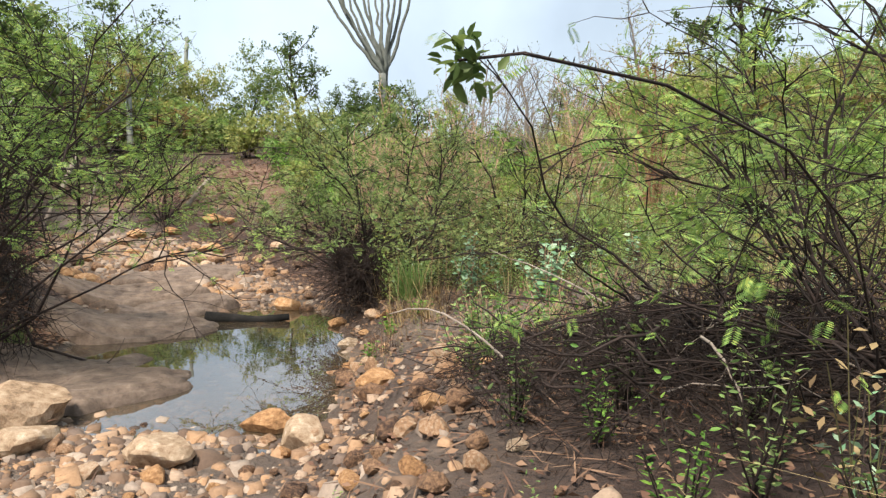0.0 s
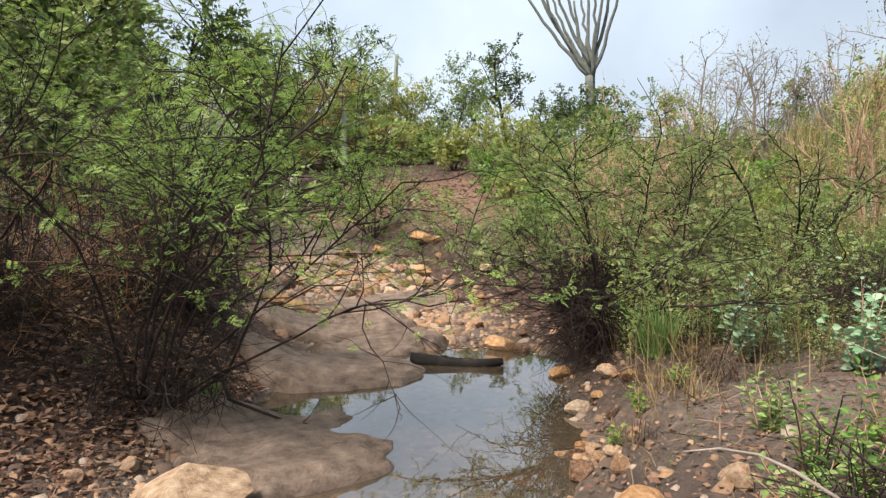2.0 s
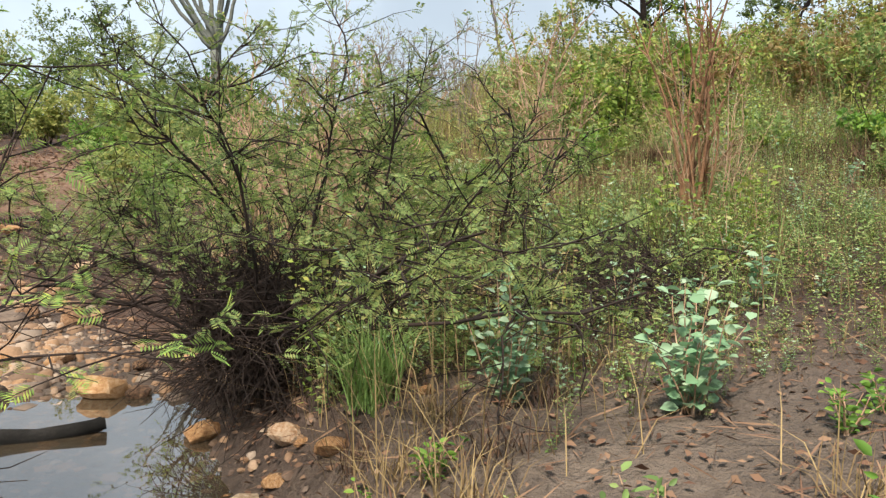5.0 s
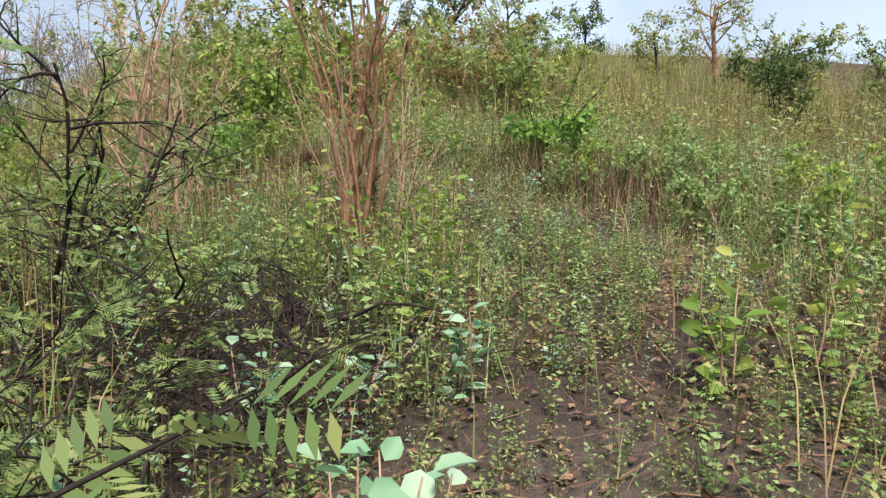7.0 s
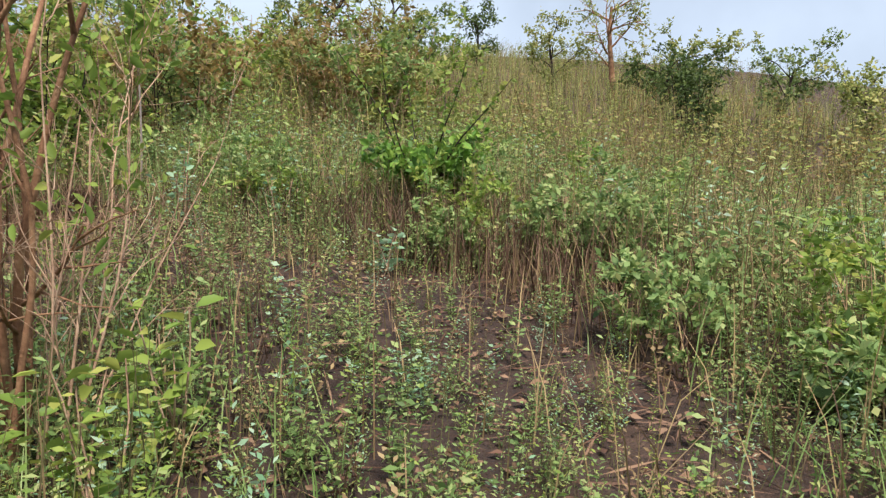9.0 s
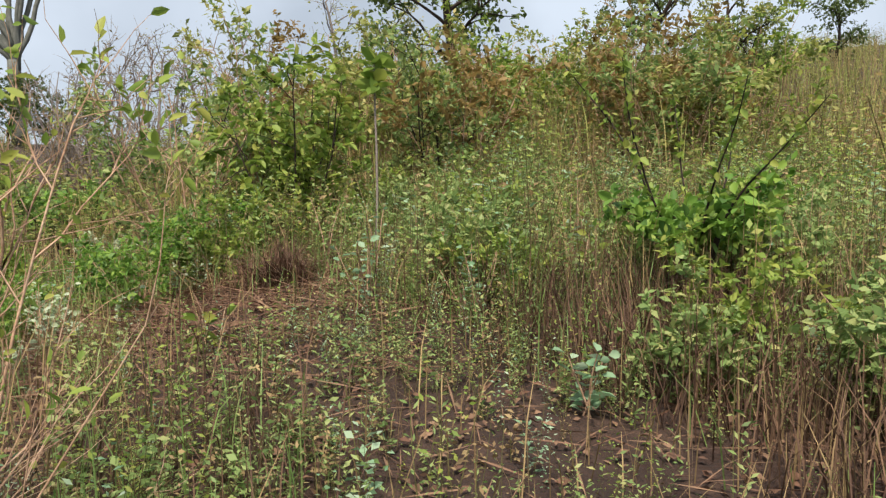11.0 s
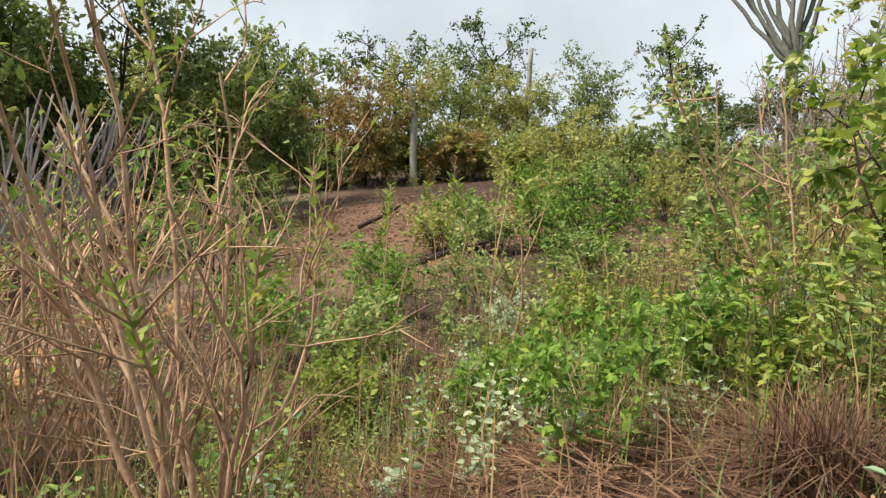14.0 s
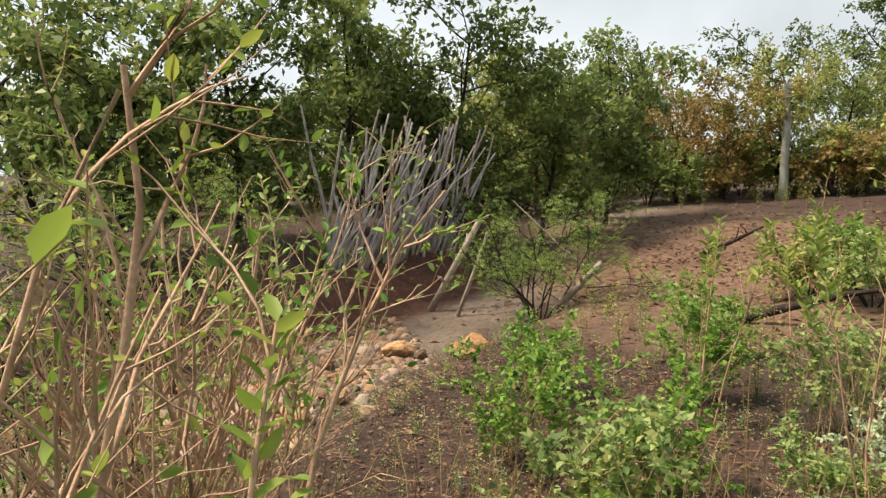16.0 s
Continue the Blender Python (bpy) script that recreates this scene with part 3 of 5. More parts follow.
def pool_log():
    rng = np.random.default_rng(9)
    ob = thing("floating_log", -4.06, 9.05, WATER_Z, "black water-soaked log lying in the pool", "log")
    b = Buf()
    tube(b, [(-0.08, -0.02, 0.05), (0.12, 0.02, 0.045), (0.35, 0.07, 0.03), (0.6, 0.13, 0.015), (0.85, 0.22, 0.04), (1.02, 0.3, 0.06)], 0.085, 0.045, 9, 0.1, True)
    part("trunk", b, WET_LOG, ob, is_smooth=True)
    b = Buf()
    tube(b, curve(rng, (0.72, 0.17, 0.03), (0.5, 0.6, 0.25), 0.35, 4), 0.03, 0.012, 6, 0, True)
    part("branch_stub", b, WET_LOG, ob)


pool_log()


# ---- shrubs, herbs and trees ----
def thorn_shrub(x, y, seed, label, stems=9, height=2.5, reach=1.0, counts=(7, 6), lengths=(1.1, 0.5), thick=0.022, mat=MIMOSA_DARK, bark=BARK_DARK_SHADED, size=0.06,
                lean=(0, 0), flat=0.45, pairs=7, thicket=0, keep=1.0, group="thorn shrubs", spread=0.9, lift=-0.01, name="thorn_shrub", z=None, leaf_low=0.25, start=0.25, slim=0.11):
    rng = np.random.default_rng(seed)
    ob = thing(name, x, y, (gz(x, y) if z is None else z) - 0.03, label, "shrub", group)
    leaf, lp, lw = Buf(), [], []
    for i in range(stems):
        a = i * 2.4 + rng.random()
        out = np.array([math.cos(a), math.sin(a), 0]) * reach * (0.35 + 0.65 * rng.random())
        d = np.array([out[0] + lean[0], out[1] + lean[1], 1.0 + 0.3 * rng.random()])
        pts = curve(rng, np.array([math.cos(a), math.sin(a), 0]) * 0.12, d, height * (0.7 + 0.4 * rng.random()), 9, 0.17, lift)
        wood = Buf()
        p, w, last = branching(rng, [pts], wood, counts, lengths, thick, flat, 0.25, spread, 0.01, start)
        part("stem", wood, bark, ob)
        lp.append(p)
        lw.append(w)
    lp, lw = np.concatenate(lp), np.concatenate(lw)
    ok = (rng.random(len(lp)) < keep) & (lp[:, 2] > leaf_low * (0.7 + 0.6 * rng.random(len(lp))))
    lp, lw = lp[ok], lw[ok]
    way = lw * 0.4 + rng.normal(0, 0.7, lp.shape) * (1, 1, 0.45)
    sprays(leaf, lp, way, size * (0.6 + 0.7 * rng.random(len(lp))), rng, pairs, slim)
    part("foliage", leaf, mat, ob)
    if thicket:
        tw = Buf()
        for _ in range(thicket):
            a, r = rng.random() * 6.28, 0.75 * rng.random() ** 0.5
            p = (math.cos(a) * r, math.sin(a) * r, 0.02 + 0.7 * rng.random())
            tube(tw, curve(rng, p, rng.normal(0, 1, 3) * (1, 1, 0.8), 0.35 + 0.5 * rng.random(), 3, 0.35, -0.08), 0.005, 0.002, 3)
        part("twig_tangle", tw, BARK_DARK_SHADED, ob, "tangle of dark dead twigs")
    return ob


def herb_proto(rng, height, stems, leaf_n, leaf_size, width=0.5, thick=0.004, lean=0.35, upright=0.3, top=1.0, shape="oval", cheap=True):
    """Arrays of a leafy herb: its stalks and its leaves."""
    st, lf = Buf(), Buf()
    for _ in range(stems):
        a = rng.random() * 6.28
        d = (math.cos(a) * lean * rng.random(), math.sin(a) * lean * rng.random(), 1)
        pts = curve(rng, rng.normal(0, 0.02, 3) * (1, 1, 0), d, height * (0.6 + 0.5 * rng.random()), 2 if cheap else 6, 0.07, 0.02)
        if cheap:
            ribbon(st, pts, thick * 0.8, rng)
        else:
            tube(st, pts, thick, thick * 0.4, 4)
        p, w = along(pts, np.linspace(0.1, top, leaf_n))
        ang = np.arange(leaf_n) * 2.4 + rng.random() * 6
        out = np.stack([np.cos(ang), np.sin(ang), np.full(leaf_n, upright)], -1) + rng.normal(0, 0.2, (leaf_n, 3))
        leaves(lf, p + unit(out) * leaf_size * 0.25, out, leaf_size * (0.55 + 0.6 * rng.random(leaf_n)), width, shape, rng)
    return st.arrays(), lf.arrays()


def stamp(buf, proto, x, y, z, scale, turn, rng, tip=0.12):
    """Sets copies of proto's arrays at many places in one go."""
    v, f = proto
    m = len(x)
    if not m:
        return
    c, s = np.cos(turn)[:, None], np.sin(turn)[:, None]
    q = v[None] * scale[:, None, None]
    lx, ly = rng.normal(0, tip, m)[:, None], rng.normal(0, tip, m)[:, None]
    q = np.stack([q[..., 0] * c - q[..., 1] * s + lx * q[..., 2], q[..., 0] * s + q[..., 1] * c + ly * q[..., 2], q[..., 2]], -1)
    q = q + np.stack([x, y, z], -1)[:, None]
    buf.add(q.reshape(-1, 3), (f[None] + np.arange(m)[:, None, None] * len(v)).reshape(-1, f.shape[1]))


def leafy_plant(x, y, seed, label, height=0.7, stems=4, leaf_n=14, size=0.07, width=0.75, mat=BLUE_GREEN, stalk=BARK_TAN, name="leafy_plant", group="", thick=0.006, lean=0.4, top=1.0, upright=0.3, category="plant"):
    rng = np.random.default_rng(seed)
    ob = thing(name, x, y, gz(x, y) - 0.01, label, category, group)
    leaf = Buf()
    for _ in range(stems):
        st, lf = herb_proto(rng, height, 1, leaf_n, size, width, thick, lean, upright, top, cheap=False)
        b = Buf()
        b.add(*st)
        part("stalk", b, stalk, ob)
        leaf.add(*lf)
    part("foliage", leaf, mat, ob)
    return ob


def dry_shrub(x, y, seed, label, stems=10, height=2.2, reach=0.35, counts=(4, 3), lengths=(0.7, 0.3), thick=0.016, bark=BARK_TAN, leaf_mat=YELLOW_GREEN, leaf_n=0.35, size=0.06, group="dry shrubs", lean=(0, 0), tips=0, crook=0.06):
    """Upright shrub of bare pale stems with few leaves left at its tips."""
    rng = np.random.default_rng(seed)
    ob = thing("dry_shrub", x, y, gz(x, y) - 0.03, label, "shrub", group)
    leaf, st, lp = Buf(), [], []
    for i in range(stems):
        a = i * 2.4 + rng.random()
        r = reach * (0.3 + 0.7 * rng.random())
        pts = curve(rng, (math.cos(a) * 0.1, math.sin(a) * 0.1, 0), (math.cos(a) * r + lean[0], math.sin(a) * r + lean[1], 1), height * (0.55 + 0.5 * rng.random()), 8, crook, 0.02)
        wood = Buf()
        p, w, last = branching(rng, [pts], wood, counts, lengths, thick * (0.6 + 0.7 * rng.random()), 1.0, 0.14, 0.65, 0.06, 0.2)
        part("stem", wood, bark, ob)
        st.append(pts)
        lp.append(p)
    lp = np.concatenate(lp)
    ok = (rng.random(len(lp)) < leaf_n * smooth(0.3, 1.0, lp[:, 2] / height))
    lp = lp[ok]
    way = rng.normal(0, 0.7, lp.shape) + (0, 0, 0.25)
    leaves(leaf, lp, way, size * (0.6 + 0.7 * rng.random(len(lp))), 0.5, "oval", rng)
    for pts in st[:tips]:
        p, w = along(pts, np.linspace(0.72, 1, 26))
        ang = np.arange(26) * 2.4
        leaves(leaf, p, np.stack([np.cos(ang), np.sin(ang), np.full(26, 0.8)], -1), np.full(26, size * 1.5), 0.42, "oval", rng)
    if leaf.n:
        part("foliage", leaf, leaf_mat, ob)
    return ob


def leafy_bush(x, y, seed, label, height=1.8, stems=8, reach=0.6, counts=(5, 4), lengths=(0.7, 0.35), size=0.07, width=0.5, mat=BUSH_GREEN, bark=BARK_DARK_SHADED, thick=0.014, per=1.0, group="leafy bushes", name="leafy_bush", z=None, category="shrub", flat=0.8, tube_lift=0.03, shape="oval"):
    rng = np.random.default_rng(seed)
    ob = thing(name, x, y, (gz(x, y) if z is None else z) - 0.03, label, category, group)
    leaf, lp, lw = Buf(), [], []
    for i in range(stems):
        a = i * 2.4 + rng.random()
        r = reach * (0.25 + 0.75 * rng.random())
        pts = curve(rng, (math.cos(a) * 0.08, math.sin(a) * 0.08, 0), (math.cos(a) * r, math.sin(a) * r, 1), height * (0.55 + 0.45 * rng.random()), 7, 0.1, tube_lift)
        wood = Buf()
        p, w, last = branching(rng, [pts], wood, counts, lengths, thick, flat, 0.15, 0.8, 0.02, 0.15, shape == "oval")
        part("stem", wood, bark, ob)
        lp.append(p)
        lw.append(w)
    lp, lw = np.concatenate(lp), np.concatenate(lw)
    ok = rng.random(len(lp)) < per
    lp, lw = lp[ok], lw[ok]
    way = lw * 0.4 + rng.normal(0, 0.7, lp.shape) * (1, 1, 0.7)
    leaves(leaf, lp, way, size * (0.6 + 0.7 * rng.random(len(lp))), width, shape, rng)
    part("foliage", leaf, mat, ob)
    return ob


def tree(x, y, seed, label, height=6.0, trunk=0.12, crown=2.2, clear=0.4, mat=TREE_DARK, bark=BARK_GREY, size=0.16, counts=(5, 5), boughs=7, lean=(0, 0), name="tree", group="trees on the skyline", z=None, keep=1.0):
    rng = np.random.default_rng(seed)
    ob = thing(name, x, y, (gz(x, y) if z is None else z) - 0.1, label, "tree", group)
    wood, leaf = Buf(), Buf()
    main = curve(rng, (0, 0, 0), (lean[0], lean[1], 1), height * 0.8, 10, 0.07, 0.03)
    tube(wood, main, trunk, trunk * 0.35, 8)
    part("trunk", wood, bark, ob)
    lp = []
    for i in range(boughs):
        p, d = along(main, np.array([clear + (1 - clear) * (i + rng.random()) / boughs]))
        a = i * 2.4 + rng.random()
        q = curve(rng, p[0], (math.cos(a), math.sin(a), 0.5 + 0.5 * rng.random()), crown * (0.6 + 0.5 * rng.random()), 6, 0.15, 0.03)
        b = Buf()
        p, w, last = branching(rng, [q], b, counts, (crown * 0.5, crown * 0.28), trunk * 0.3, 0.6, 0.16, 0.9, 0.02, 0.2, False)
        part("bough", b, bark, ob)
        lp.append(p)
    lp = np.concatenate(lp)
    ok = rng.random(len(lp)) < keep
    lp = lp[ok]
    leaves(leaf, lp + rng.normal(0, 0.05, lp.shape), rng.normal(0, 0.8, lp.shape), size * (0.6 + 0.7 * rng.random(len(lp))), 0.6, "blade", rng)
    part("crown", leaf, mat, ob)
    return ob


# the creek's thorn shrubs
thorn_shrub(-1.6, 9.3, 1, "wide thorn shrub with feathery leaves over dark dead twigs", 15, 2.8, 1.4, (11, 8), (1.1, 0.5), 0.018, MIMOSA_DARK, BARK_DARK_SHADED, 0.066, pairs=5, thicket=2600, keep=0.95, lift=-0.015, leaf_low=0.8, flat=0.3, slim=0.13)
thorn_shrub(-4.9, 5.7, 2, "tall overhanging thorn tree with fine yellow-green leaves", 12, 3.7, 0.75, (10, 7), (1.6, 0.65), 0.017, MIMOSA, BARK_DARK_SHADED, 0.085, (0.5, -0.02), 0.25, 7, thicket=500, keep=0.5, lift=0.0, leaf_low=0.95, start=0.4, slim=0.075)
thorn_shrub(-6.4, 7.4, 3, "leafy thorn shrub on the muddy bank", 11, 2.9, 0.8, (7, 6), (1.1, 0.5), 0.016, MIMOSA, BARK_DARK_SHADED, 0.085, (0.15, 0), pairs=4, thicket=800, keep=0.7, leaf_low=1.1)
thorn_shrub(-6.2, 4.6, 4, "dense thorn shrub full of dark stems", 16, 3.0, 0.6, (8, 5), (1.1, 0.5), 0.014, MIMOSA_DARK, BARK_DARK_SHADED, 0.08, pairs=5, thicket=800, keep=0.4, leaf_low=1.2)
thorn_shrub(2.75, 3.05, 5, "thorny shrub with tangled dark branches beside the trail", 15, 2.4, 1.2, (10, 6), (1.35, 0.5), 0.013, MIMOSA, BARK_DARK_SHADED, 0.075, (-0.05, 0.1), 0.28, 8, thicket=150, keep=0.34, leaf_low=0.5, slim=0.07)
thorn_shrub(2.9, 4.6, 16, "leafy thorn shrub behind the brush heap", 9, 2.3, 1.0, (8, 6), (1.1, 0.5), 0.012, MIMOSA, BARK_DARK_SHADED, 0.08, (0, 0.1), 0.35, 6, thicket=150, keep=0.55, leaf_low=0.5, slim=0.09)
thorn_shrub(-8.4, 8.8, 6, "thorn shrub with bare lower stems on the slope", 12, 2.8, 0.8, (7, 6), (1.1, 0.5), 0.02, MIMOSA, BARK_DARK_SHADED, 0.09, thicket=400, pairs=3, keep=0.7)
thorn_shrub(-10.8, 11.8, 7, "spreading green thorn shrub on the slope", 12, 3.0, 0.9, (7, 6), (1.2, 0.5), 0.02, MIMOSA, BARK_DARK_SHADED, 0.09, pairs=3, thicket=200)
thorn_shrub(-3.0, 12.6, 9, "low green thorn shrub above the creek", 10, 1.6, 0.9, (6, 5), (0.8, 0.4), 0.014, MIMOSA, BARK_DARK_SHADED, 0.07, pairs=5, keep=0.8)
thorn_shrub(0.0, 11.2, 10, "slender thorn shrub with dark forked stems", 6, 2.2, 0.7, (7, 6), (0.8, 0.4), 0.022, MIMOSA_DARK, BARK_DARK_SHADED, 0.055, thicket=200, keep=0.7)
thorn_shrub(-11.5, 19.5, 14, "green thorn bush behind the upper creek", 12, 2.6, 0.9, (7, 6), (1.1, 0.5), 0.02, MIMOSA, BARK_DARK_SHADED, 0.1, pairs=3)
thorn_shrub(-7.4, 4.0, 15, "dark leafless thorn thicket on the bank", 18, 2.2, 0.8, (7, 4), (0.9, 0.4), 0.012, MIMOSA_DARK, BARK_DARK_SHADED, 0.06, thicket=700, keep=0.12)


def arching_branch():
    """A long thorny branch with one dark leafy spray, reaching over the trail's edge."""
    rng = np.random.default_rng(17)
    ob = thing("thorn_branch", 2.25, 3.0, gz(2.25, 3.0), "long thorny branch ending in a spray of dark leaves", "branch", "thorn shrubs")
    o = np.array([2.25, 3.0, gz(2.25, 3.0)])
    way = np.array([(2.25, 3.0, o[2]), (2.15, 2.8, 0.6), (1.95, 2.5, 1.05), (1.6, 1.95, 1.3), (1.23, 1.4, 1.4), (0.98, 1.02, 1.4), (0.9, 0.9, 1.37)]) - o
    b = Buf()
    tube(b, way, 0.006, 0.0025, 6)
    part("limb", b, BARK_DARK_SHADED, ob)
    thorns, leaf = Buf(), Buf()
    p, w = along(way, np.linspace(0.2, 0.95, 60))
    leaves(thorns, p, rng.normal(0, 1, p.shape), np.full(60, 0.014), 0.2, "blade", rng)
    part("thorn_row", thorns, BARK_DARK_SHADED, ob)
    p, w = along(way, 0.95 + 0.05 * rng.random(46))
    leaves(leaf, p + rng.normal(0, 0.02, p.shape), rng.normal(0, 0.7, p.shape) + (-0.3, 0, -0.1), 0.022 + 0.02 * rng.random(46), 0.5, "oval", rng)
    part("foliage", leaf, TREE_DARK, ob, "dark green leaves")


arching_branch()


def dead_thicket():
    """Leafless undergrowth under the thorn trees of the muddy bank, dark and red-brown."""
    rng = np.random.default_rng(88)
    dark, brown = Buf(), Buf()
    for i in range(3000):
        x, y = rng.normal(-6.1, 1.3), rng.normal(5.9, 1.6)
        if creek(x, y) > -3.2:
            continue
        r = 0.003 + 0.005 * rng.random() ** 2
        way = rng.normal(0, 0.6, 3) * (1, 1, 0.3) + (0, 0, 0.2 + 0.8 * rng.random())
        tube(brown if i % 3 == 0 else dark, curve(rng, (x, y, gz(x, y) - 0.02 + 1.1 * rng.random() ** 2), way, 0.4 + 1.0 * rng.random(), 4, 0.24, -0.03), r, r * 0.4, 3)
    tagged(new("dead_undergrowth", dark.mesh("dead_undergrowth", BARK_DARK_SHADED)), "tangled leafless dark stems under the thorn trees", "undergrowth", kind="stuff")
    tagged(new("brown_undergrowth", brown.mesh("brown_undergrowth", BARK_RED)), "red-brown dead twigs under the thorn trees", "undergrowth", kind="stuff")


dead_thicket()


def brush_pile(x, y, seed, n=150):
    rng = np.random.default_rng(seed)
    ob = thing("brush_pile", x, y, gz(x, y), "low heap of dead grey and brown branches", "brush pile")
    for i in range(n):
        b = Buf()
        a, r = rng.random() * 6.28, 1.0 * rng.random() ** 0.6
        p = (math.cos(a) * r, math.sin(a) * r, 0.04 + (0.62 - 0.45 * r) * rng.random())
        th = 0.003 + 0.01 * rng.random() ** 3
        tube(b, curve(rng, p, rng.normal(0, 1, 3) * (1, 1, 0.3), 0.35 + 0.6 * rng.random(), 6, 0.24, -0.03), th, th * 0.4, 5, 0, True)
        part("branch", b, DEAD_WOOD if i % 14 == 0 else BARK_DARK_SHADED, ob)
    tw = Buf()
    for _ in range(1300):
        a, r = rng.random() * 6.28, 1.15 * rng.random() ** 0.5
        p = (math.cos(a) * r, math.sin(a) * r, 0.02 + (0.55 - 0.4 * r) * rng.random())
        tube(tw, curve(rng, p, rng.normal(0, 1, 3) * (1, 1, 0.5), 0.2 + 0.35 * rng.random(), 3, 0.35, -0.08), 0.003, 0.0015, 3)
    part("twig_tangle", tw, BARK_DARK_SHADED, ob, "tangle of fine dark twigs")


brush_pile(1.45, 4.15, 11, 280)
brush_pile(2.1, 4.9, 12, 160)
brush_pile(0.85, 9.75, 13, 200)

# plants beside the trail
for i, (x, y, h, sz) in enumerate(((2.45, 8.15, 0.5, 0.12), (2.85, 8.05, 0.45, 0.11), (4.2, 8.8, 0.55, 0.11), (1.75, 9.6, 0.5, 0.1), (2.1, 9.9, 0.45, 0.1), (2.5, 13.5, 0.4, 0.1), (3.6, 8.4, 0.45, 0.1))):
    leafy_plant(x, y, 500 + i, "broad-leaved yellow-green herb beside the trail", h, 3, 9, sz, 0.62, YELLOW_GREEN, BARK_TAN, group="broad-leaved herbs")
for i, (x, y, h) in enumerate(((1.6, 8.75, 0.4), (0.82, 9.3, 0.35), (1.2, 9.0, 0.35), (4.3, 12.3, 0.4), (0.58, 10.2, 0.45), (0.75, 9.0, 0.5))):
    leafy_plant(x, y, 520 + i, "blue-green broad-leaved herb among dry litter", h, 3, 10, 0.085, 0.65, BLUE_GREEN, BARK_TAN, group="blue-green herbs")
leafy_plant(-0.2, 7.75, 21, "round-leaved blue-green plant on bare sandy soil", 0.68, 15, 20, 0.065, 0.8, BLUE_GREEN, group="round-leaved plants", lean=0.7)
leafy_plant(0.64, 7.4, 22, "round-leaved blue-green plant on bare sandy soil", 0.62, 13, 15, 0.078, 0.85, BLUE_GREEN, group="round-leaved plants", lean=0.8)
leafy_plant(0.1, 9.3, 23, "yellow-green leafy plant under the thorn shrub", 0.6, 4, 14, 0.08, 0.5, YELLOW_GREEN)


def grass_tuft(x, y, seed, label, n=130, height=0.5, mat=GRASS, spread=0.5, width=0.008, name="grass_tuft", group="grass tufts"):
    rng = np.random.default_rng(seed)
    ob = thing(name, x, y, gz(x, y) - 0.01, label, "grass", group)
    b = Buf()
    blades(b, rng, rng.normal(0, 0.07, n), rng.normal(0, 0.07, n), np.zeros(n), height * (0.5 + 0.6 * rng.random(n)), width, spread)
    part("clump", b, mat, ob)
    return ob


def blades(buf, rng, x, y, z, h, width, spread):
    m = len(x)
    a = rng.random(m) * 6.28
    lean = spread * rng.random(m)
    p0 = np.stack([x, y, z], -1)
    out = np.stack([np.cos(a), np.sin(a), np.zeros(m)], -1)
    side = np.stack([-np.sin(a), np.cos(a), np.zeros(m)], -1) * width
    mid = p0 + out * (h * lean * 0.4)[:, None] + np.array([0, 0, 1]) * (h * 0.55)[:, None]
    tip = p0 + out * (h * lean * 1.1)[:, None] + np.array([0, 0, 1]) * (h * (1 - 0.3 * lean))[:, None]
    v = np.stack([p0 - side * 0.5, p0 + side * 0.5, mid + side * 0.42, mid - side * 0.42, tip + side * 0.08, tip - side * 0.08], 1)
    buf.add(v.reshape(-1, 3), (np.arange(m)[:, None, None] * 6 + np.array([[0, 1, 2, 3], [3, 2, 4, 5]])).reshape(-1, 4))


grass_tuft(-0.94, 8.0, 31, "tuft of long grey-green grass beside the pool", 240, 0.62, GRASS, 1.0, 0.009)
for i, (x, y) in enumerate(((-0.55, 7.65), (-0.3, 7.2), (-0.75, 7.15), (0.0, 7.75), (-0.45, 6.75), (-1.0, 7.5), (0.35, 8.3), (-0.7, 6.2), (0.9, 6.4))):
    grass_tuft(x, y, 340 + i, "low sprawling tuft of dry straw on sandy soil", 50, 0.28, STRAW_DARK if i % 2 else STRAW, 1.5, 0.006, group="straw tufts")
for i, (x, y) in enumerate(((-0.85, 6.85), (-0.6, 7.0), (-0.95, 6.4), (1.1, 6.9), (1.35, 7.0))):
    leafy_plant(x, y, 360 + i, "low bright green herb on the pool bank", 0.22, 8, 12, 0.045, 0.6, BUSH_GREEN, BARK_TAN, group="low green herbs", lean=1.0)
grass_tuft(-4.9, 6.4, 32, "tuft of green grass on the muddy bank", 70, 0.35)
grass_tuft(-3.6, 5.0, 33, "small tuft of grass beside a boulder", 40, 0.28)
grass_tuft(2.85, 15.05, 34, "collapsed tuft of dead red-brown grass", 420, 0.46, STRAW_DARK, 1.7, 0.006)
grass_tuft(2.65, 15.25, 35, "collapsed tuft of dead red-brown grass", 260, 0.42, LITTER, 1.8, 0.006)

# the slope: named shrubs
dry_shrub(1.97, 11.0, 41, "dry shrub with a close bundle of peeling red-brown stems", 13, 2.9, 0.05, (3, 4), (0.5, 0.3), 0.019, BARK_RED, YELLOW_GREEN, 0.3, 0.05, crook=0.08)
dry_shrub(2.05, 10.85, 48, "twiggy dry shrub of thin tan stems", 9, 1.7, 0.5, (6, 5), (0.6, 0.3), 0.007, BARK_TAN, YELLOW_GREEN, 0.4, 0.05)


for i, (x, y) in enumerate(((1.8, 10.55), (2.2, 10.5), (1.6, 10.95), (2.5, 10.7))):
    leafy_plant(x, y, 890 + i, "yellow-green broad-leaved herb round the dry stems", 0.6, 5, 12, 0.095, 0.62, YELLOW_GREEN, BARK_TAN, group="herbs round the dry shrub", lean=0.6)


